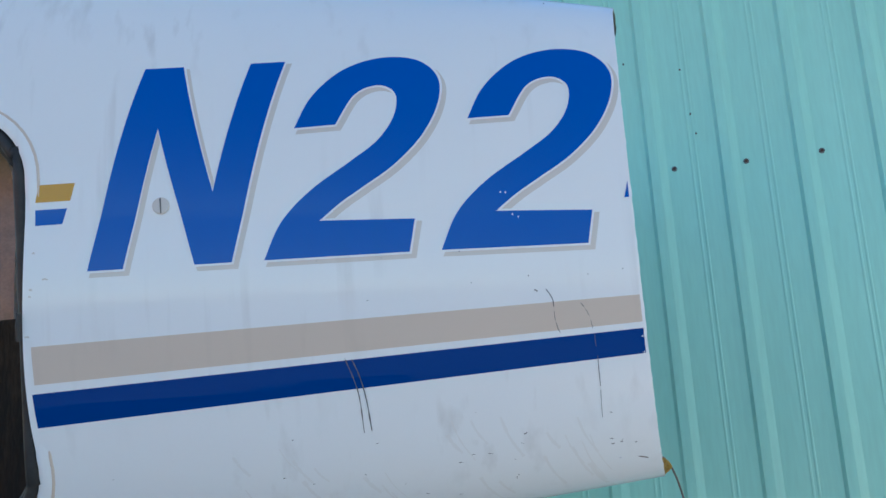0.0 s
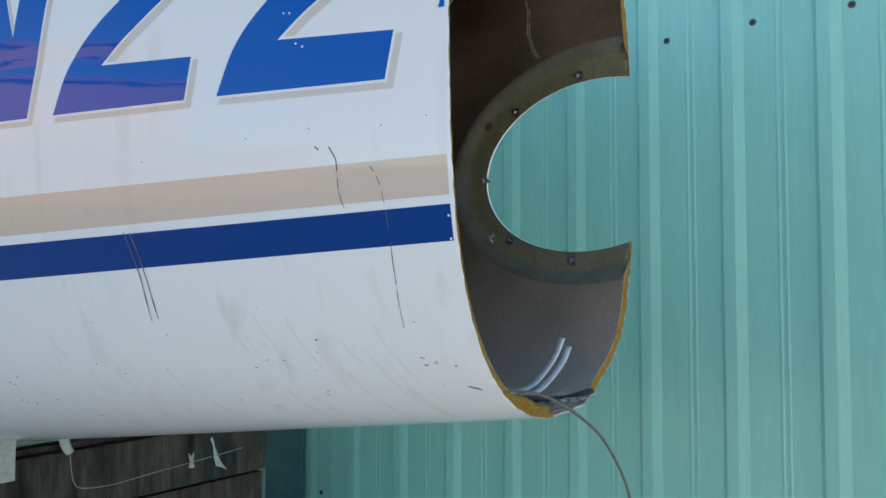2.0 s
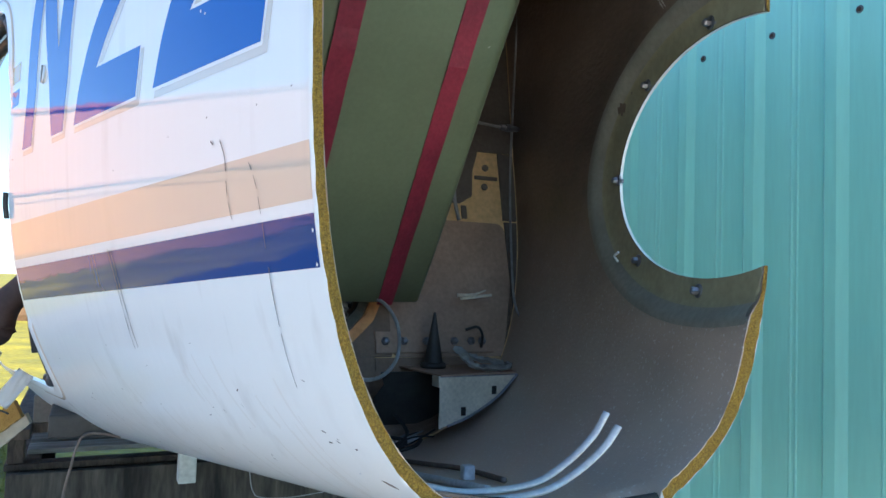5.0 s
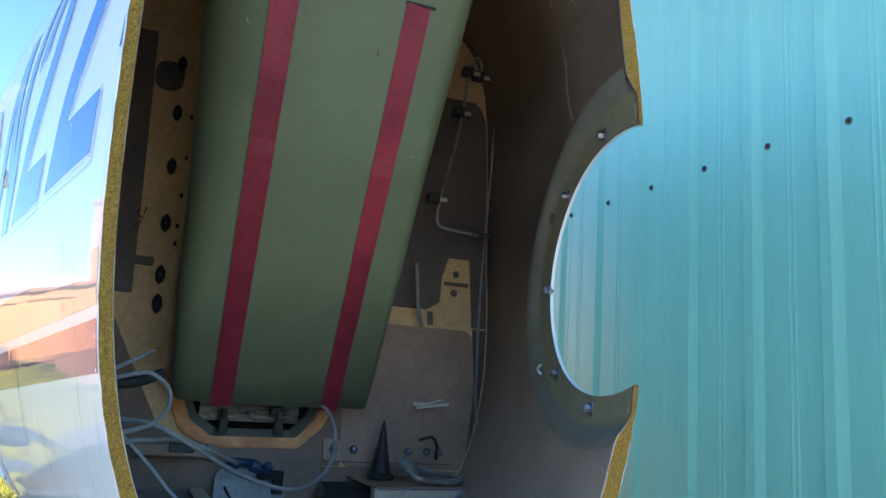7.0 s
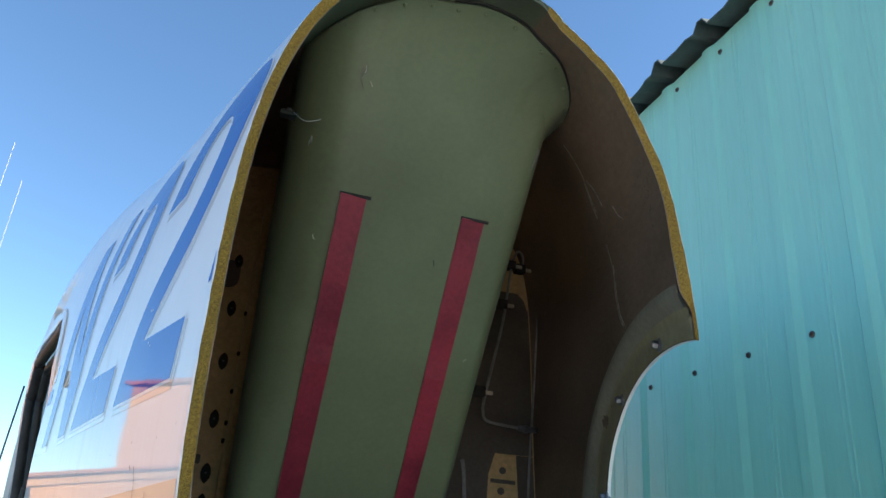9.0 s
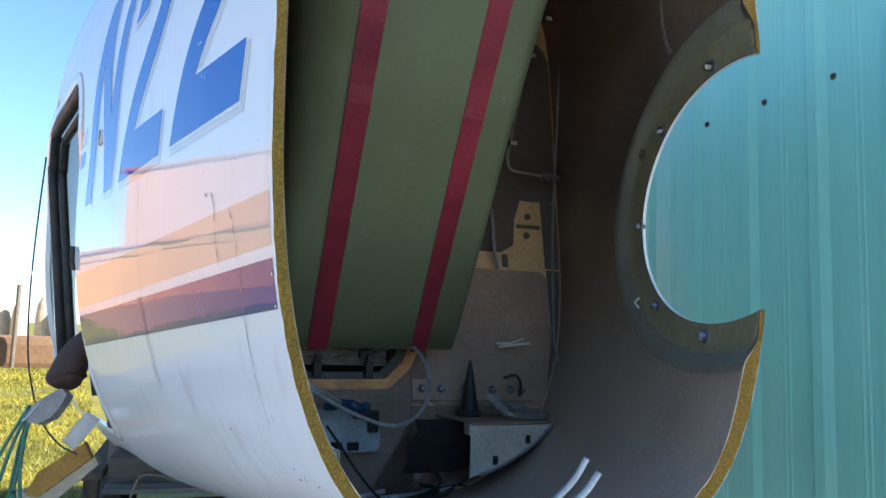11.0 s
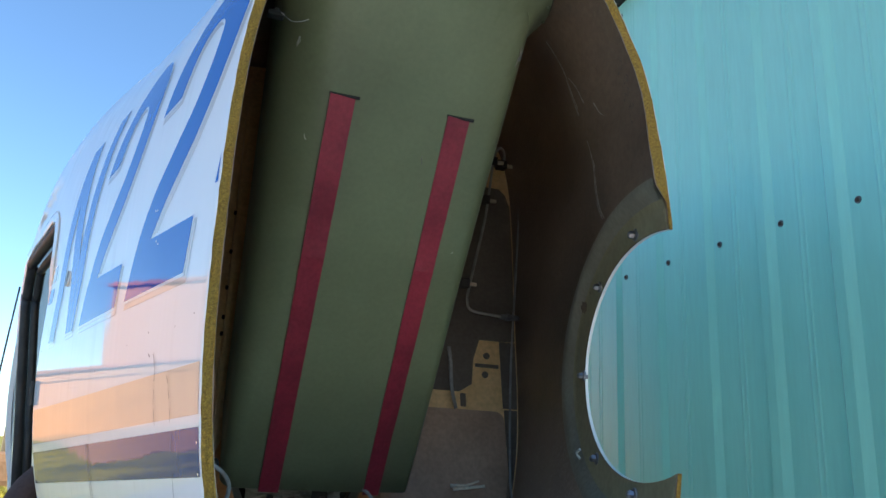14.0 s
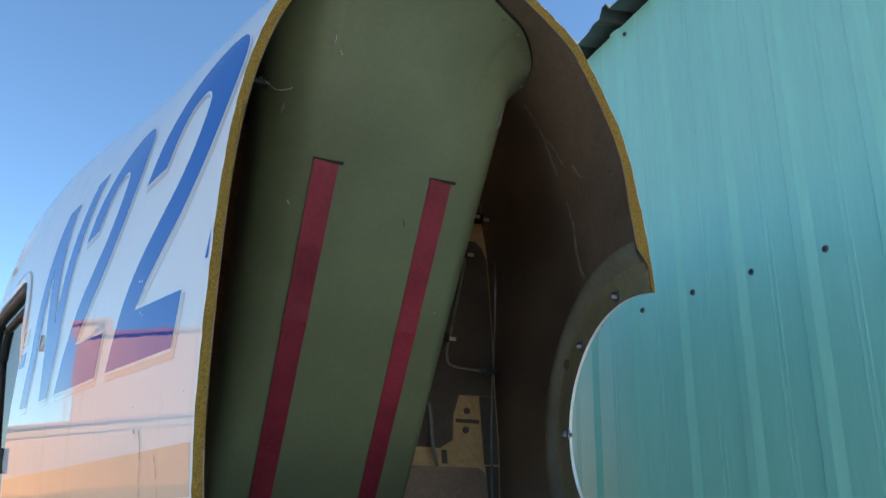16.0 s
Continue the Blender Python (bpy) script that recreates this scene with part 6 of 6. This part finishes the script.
# earth bank and fence line beyond the field
bank = part("earth_bank", box_bm(-9.7, 6, 24.0, 25.2, -.1, .92, .25), EARTH)
tagged(bank, "low bare brown earth bank behind the grass", "bank", kind="structure")
for x in (-8.45, -7.9, -7.15, -6.2, -5.2):
    t = x == -8.45 or x == -7.15
    ob = part("fence_post", tube_bm([(x, 23.85, -.05), (x, 23.85, 1.5), (x, 23.85, 3.4 if t else 2.4)], .09 if t else .06, 10, 3), POST)
    tagged(ob, "tall grey fence post at the field's edge", "post", "fence posts")
depot = thing("depot_building", "cream low depot building beyond the bank", "building", at=(-12, 33, 0))
DINV = Matrix.Translation((-12, 33, 0)).inverted()
for nm, bmx, m in (("wall", box_bm(-12.0, -9.6, 32, 35, 0, 3.3, .02), CREAM), ("roof", box_bm(-12.3, -9.3, 31.6, 35.4, 3.3, 3.62, .04), CREAM), ("door", box_bm(-11.9, -11.2, 31.95, 32.0, 0, 2.3, .01), POST), ("window", box_bm(-11.0, -10.0, 31.95, 32.0, 1.4, 2.6, .01), POST)):
    ob = part(nm, bmx, m, depot)
    ob.matrix_parent_inverse = DINV
for i in range(7):
    x = -10.2 + i * .78
    ob = part("storage_tank", disc_bm((x, 34 + .5 * (i % 2), 0), (0, 0, 1), .34, 1.7 + .2 * ((i * 7) % 3), 16, None, .25), TANK)
    tagged(ob, "white upright storage tank in the distance", "tank", "row of storage tanks")
sign = thing("warning_sign", "white sign with red bars on the fence", "sign", at=(-7.93, 23.74, 1.6))
ob = part("plate", box_bm(-.22, .22, 0, .02, -.2, .3, .005), SIGNWHITE, sign)
for z in (.16, .0):
    part("bar", box_bm(-.17, .17, -.006, -.002, z, z + .08, .001), SIGNRED, sign)
lamp = thing("street_lamp", "thin grey street lamp beyond the field", "street lamp", at=(-31.0, 120, 0))
part("pole", tube_bm([(0, 0, 0), (0, 0, 3.5), (-.02, 0, 6.2), (-.25, 0, 6.7), (-.6, 0, 6.75)], .07, 8, 6), POST, lamp)
part("head", box_bm(-.95, -.55, -.12, .12, 6.68, 6.8, .03), POST, lamp)


def lattice_tower():
    t = thing("lattice_tower", "tall galvanised steel lattice tower with a platform and whip aerials", "tower", at=(-10.5, 31.5, 0))
    w = .62
    H, top = 12.6, 11.2
    for sx in (-1, 1):
        for sy in (-1, 1):
            part("leg", tube_bm([(sx * w * 1.15, sy * w * 1.15, 0), (sx * w, sy * w, H / 2), (sx * w * .85, sy * w * .85, H)], .055, 8, 2), TOWER, t)
    z = 0.4
    i = 0
    while z < H - 1:
        ww = w * (1.15 - .3 * z / H)
        for a, b_ in (((-1, -1), (1, -1)), ((1, -1), (1, 1)), ((1, 1), (-1, 1)), ((-1, 1), (-1, -1))):
            part("rail", tube_bm([(a[0] * ww, a[1] * ww, z), ((a[0] + b_[0]) / 2 * ww, (a[1] + b_[1]) / 2 * ww, z), (b_[0] * ww, b_[1] * ww, z)], .03, 6, 1), TOWER, t)
            p0, p1 = (a, b_) if i % 2 else (b_, a)
            part("brace", tube_bm([(p0[0] * ww, p0[1] * ww, z), ((p0[0] + p1[0]) / 2 * ww, (p0[1] + p1[1]) / 2 * ww, z + .6), (p1[0] * ww, p1[1] * ww, z + 1.2)], .028, 6, 1), TOWER, t)
        z += 1.2
        i += 1
    part("platform", box_bm(-.95, .95, -.95, .95, top - .9, top - .78, .02), TOWER, t)
    for zz in (top - .3, top + .15):
        for a, b_ in (((-1, -1), (1, -1)), ((1, -1), (1, 1)), ((1, 1), (-1, 1)), ((-1, 1), (-1, -1))):
            part("guard_rail", tube_bm([(a[0] * .93, a[1] * .93, zz), ((a[0] + b_[0]) / 2 * .93, (a[1] + b_[1]) / 2 * .93, zz), (b_[0] * .93, b_[1] * .93, zz)], .03, 6, 1), TOWER, t)
    for x, y, hh in ((.5, -.4, 16.6), (1.05, .2, 15.2)):
        part("aerial", tube_bm([(x, y, top - .8), (x, y, 13), (x, y, hh)], .009, 6, 2), TOWER, t)


lattice_tower()

hangar = thing("hangar", "long tan metal hangar in evening sun across the field", "building", at=(-12.6, 30, 0))
HTURN = Matrix.Translation((-12.6, 30, 0)) @ Matrix.Rotation(radians(-27.0), 4, 'Z')
hangar.matrix_world = HTURN


def hangar_part(name, bm, material):
    part(name, bm, material, hangar)


hangar_part("wall", box_bm(-16, 0, -25, 1.8, 0, 2.72, .02), HANGAR)
hangar_part("fascia", box_bm(-16.2, .1, -25.2, 2.0, 2.72, 3.12, .03), HANGARTRIM)
hangar_part("roof", box_bm(-16.4, .3, -25.4, 2.2, 3.12, 3.30, .05), HANGARROOF)
hangar_part("tall_bay", box_bm(-15, -3, -21, -.9, 3.28, 7.5, .03), SALMON)
hangar_part("tall_bay_roof", box_bm(-15.2, -2.8, -21.2, -.7, 7.5, 7.7, .04), HANGARROOF)
rh = random.Random(21)
# dark upright strips for the hangar's ribs and sheet joints
for k in range(66):
    y = 1.6 - .36 * k + rh.uniform(-.1, .1)
    hangar_part("dark_rib" if k % 3 else "sheet_joint", box_bm(.0, .012, y - rh.uniform(.02, .09), y, 0, 2.7 - (rh.uniform(0, 1.2) if k % 3 else 0), .004), HANGARRIB)
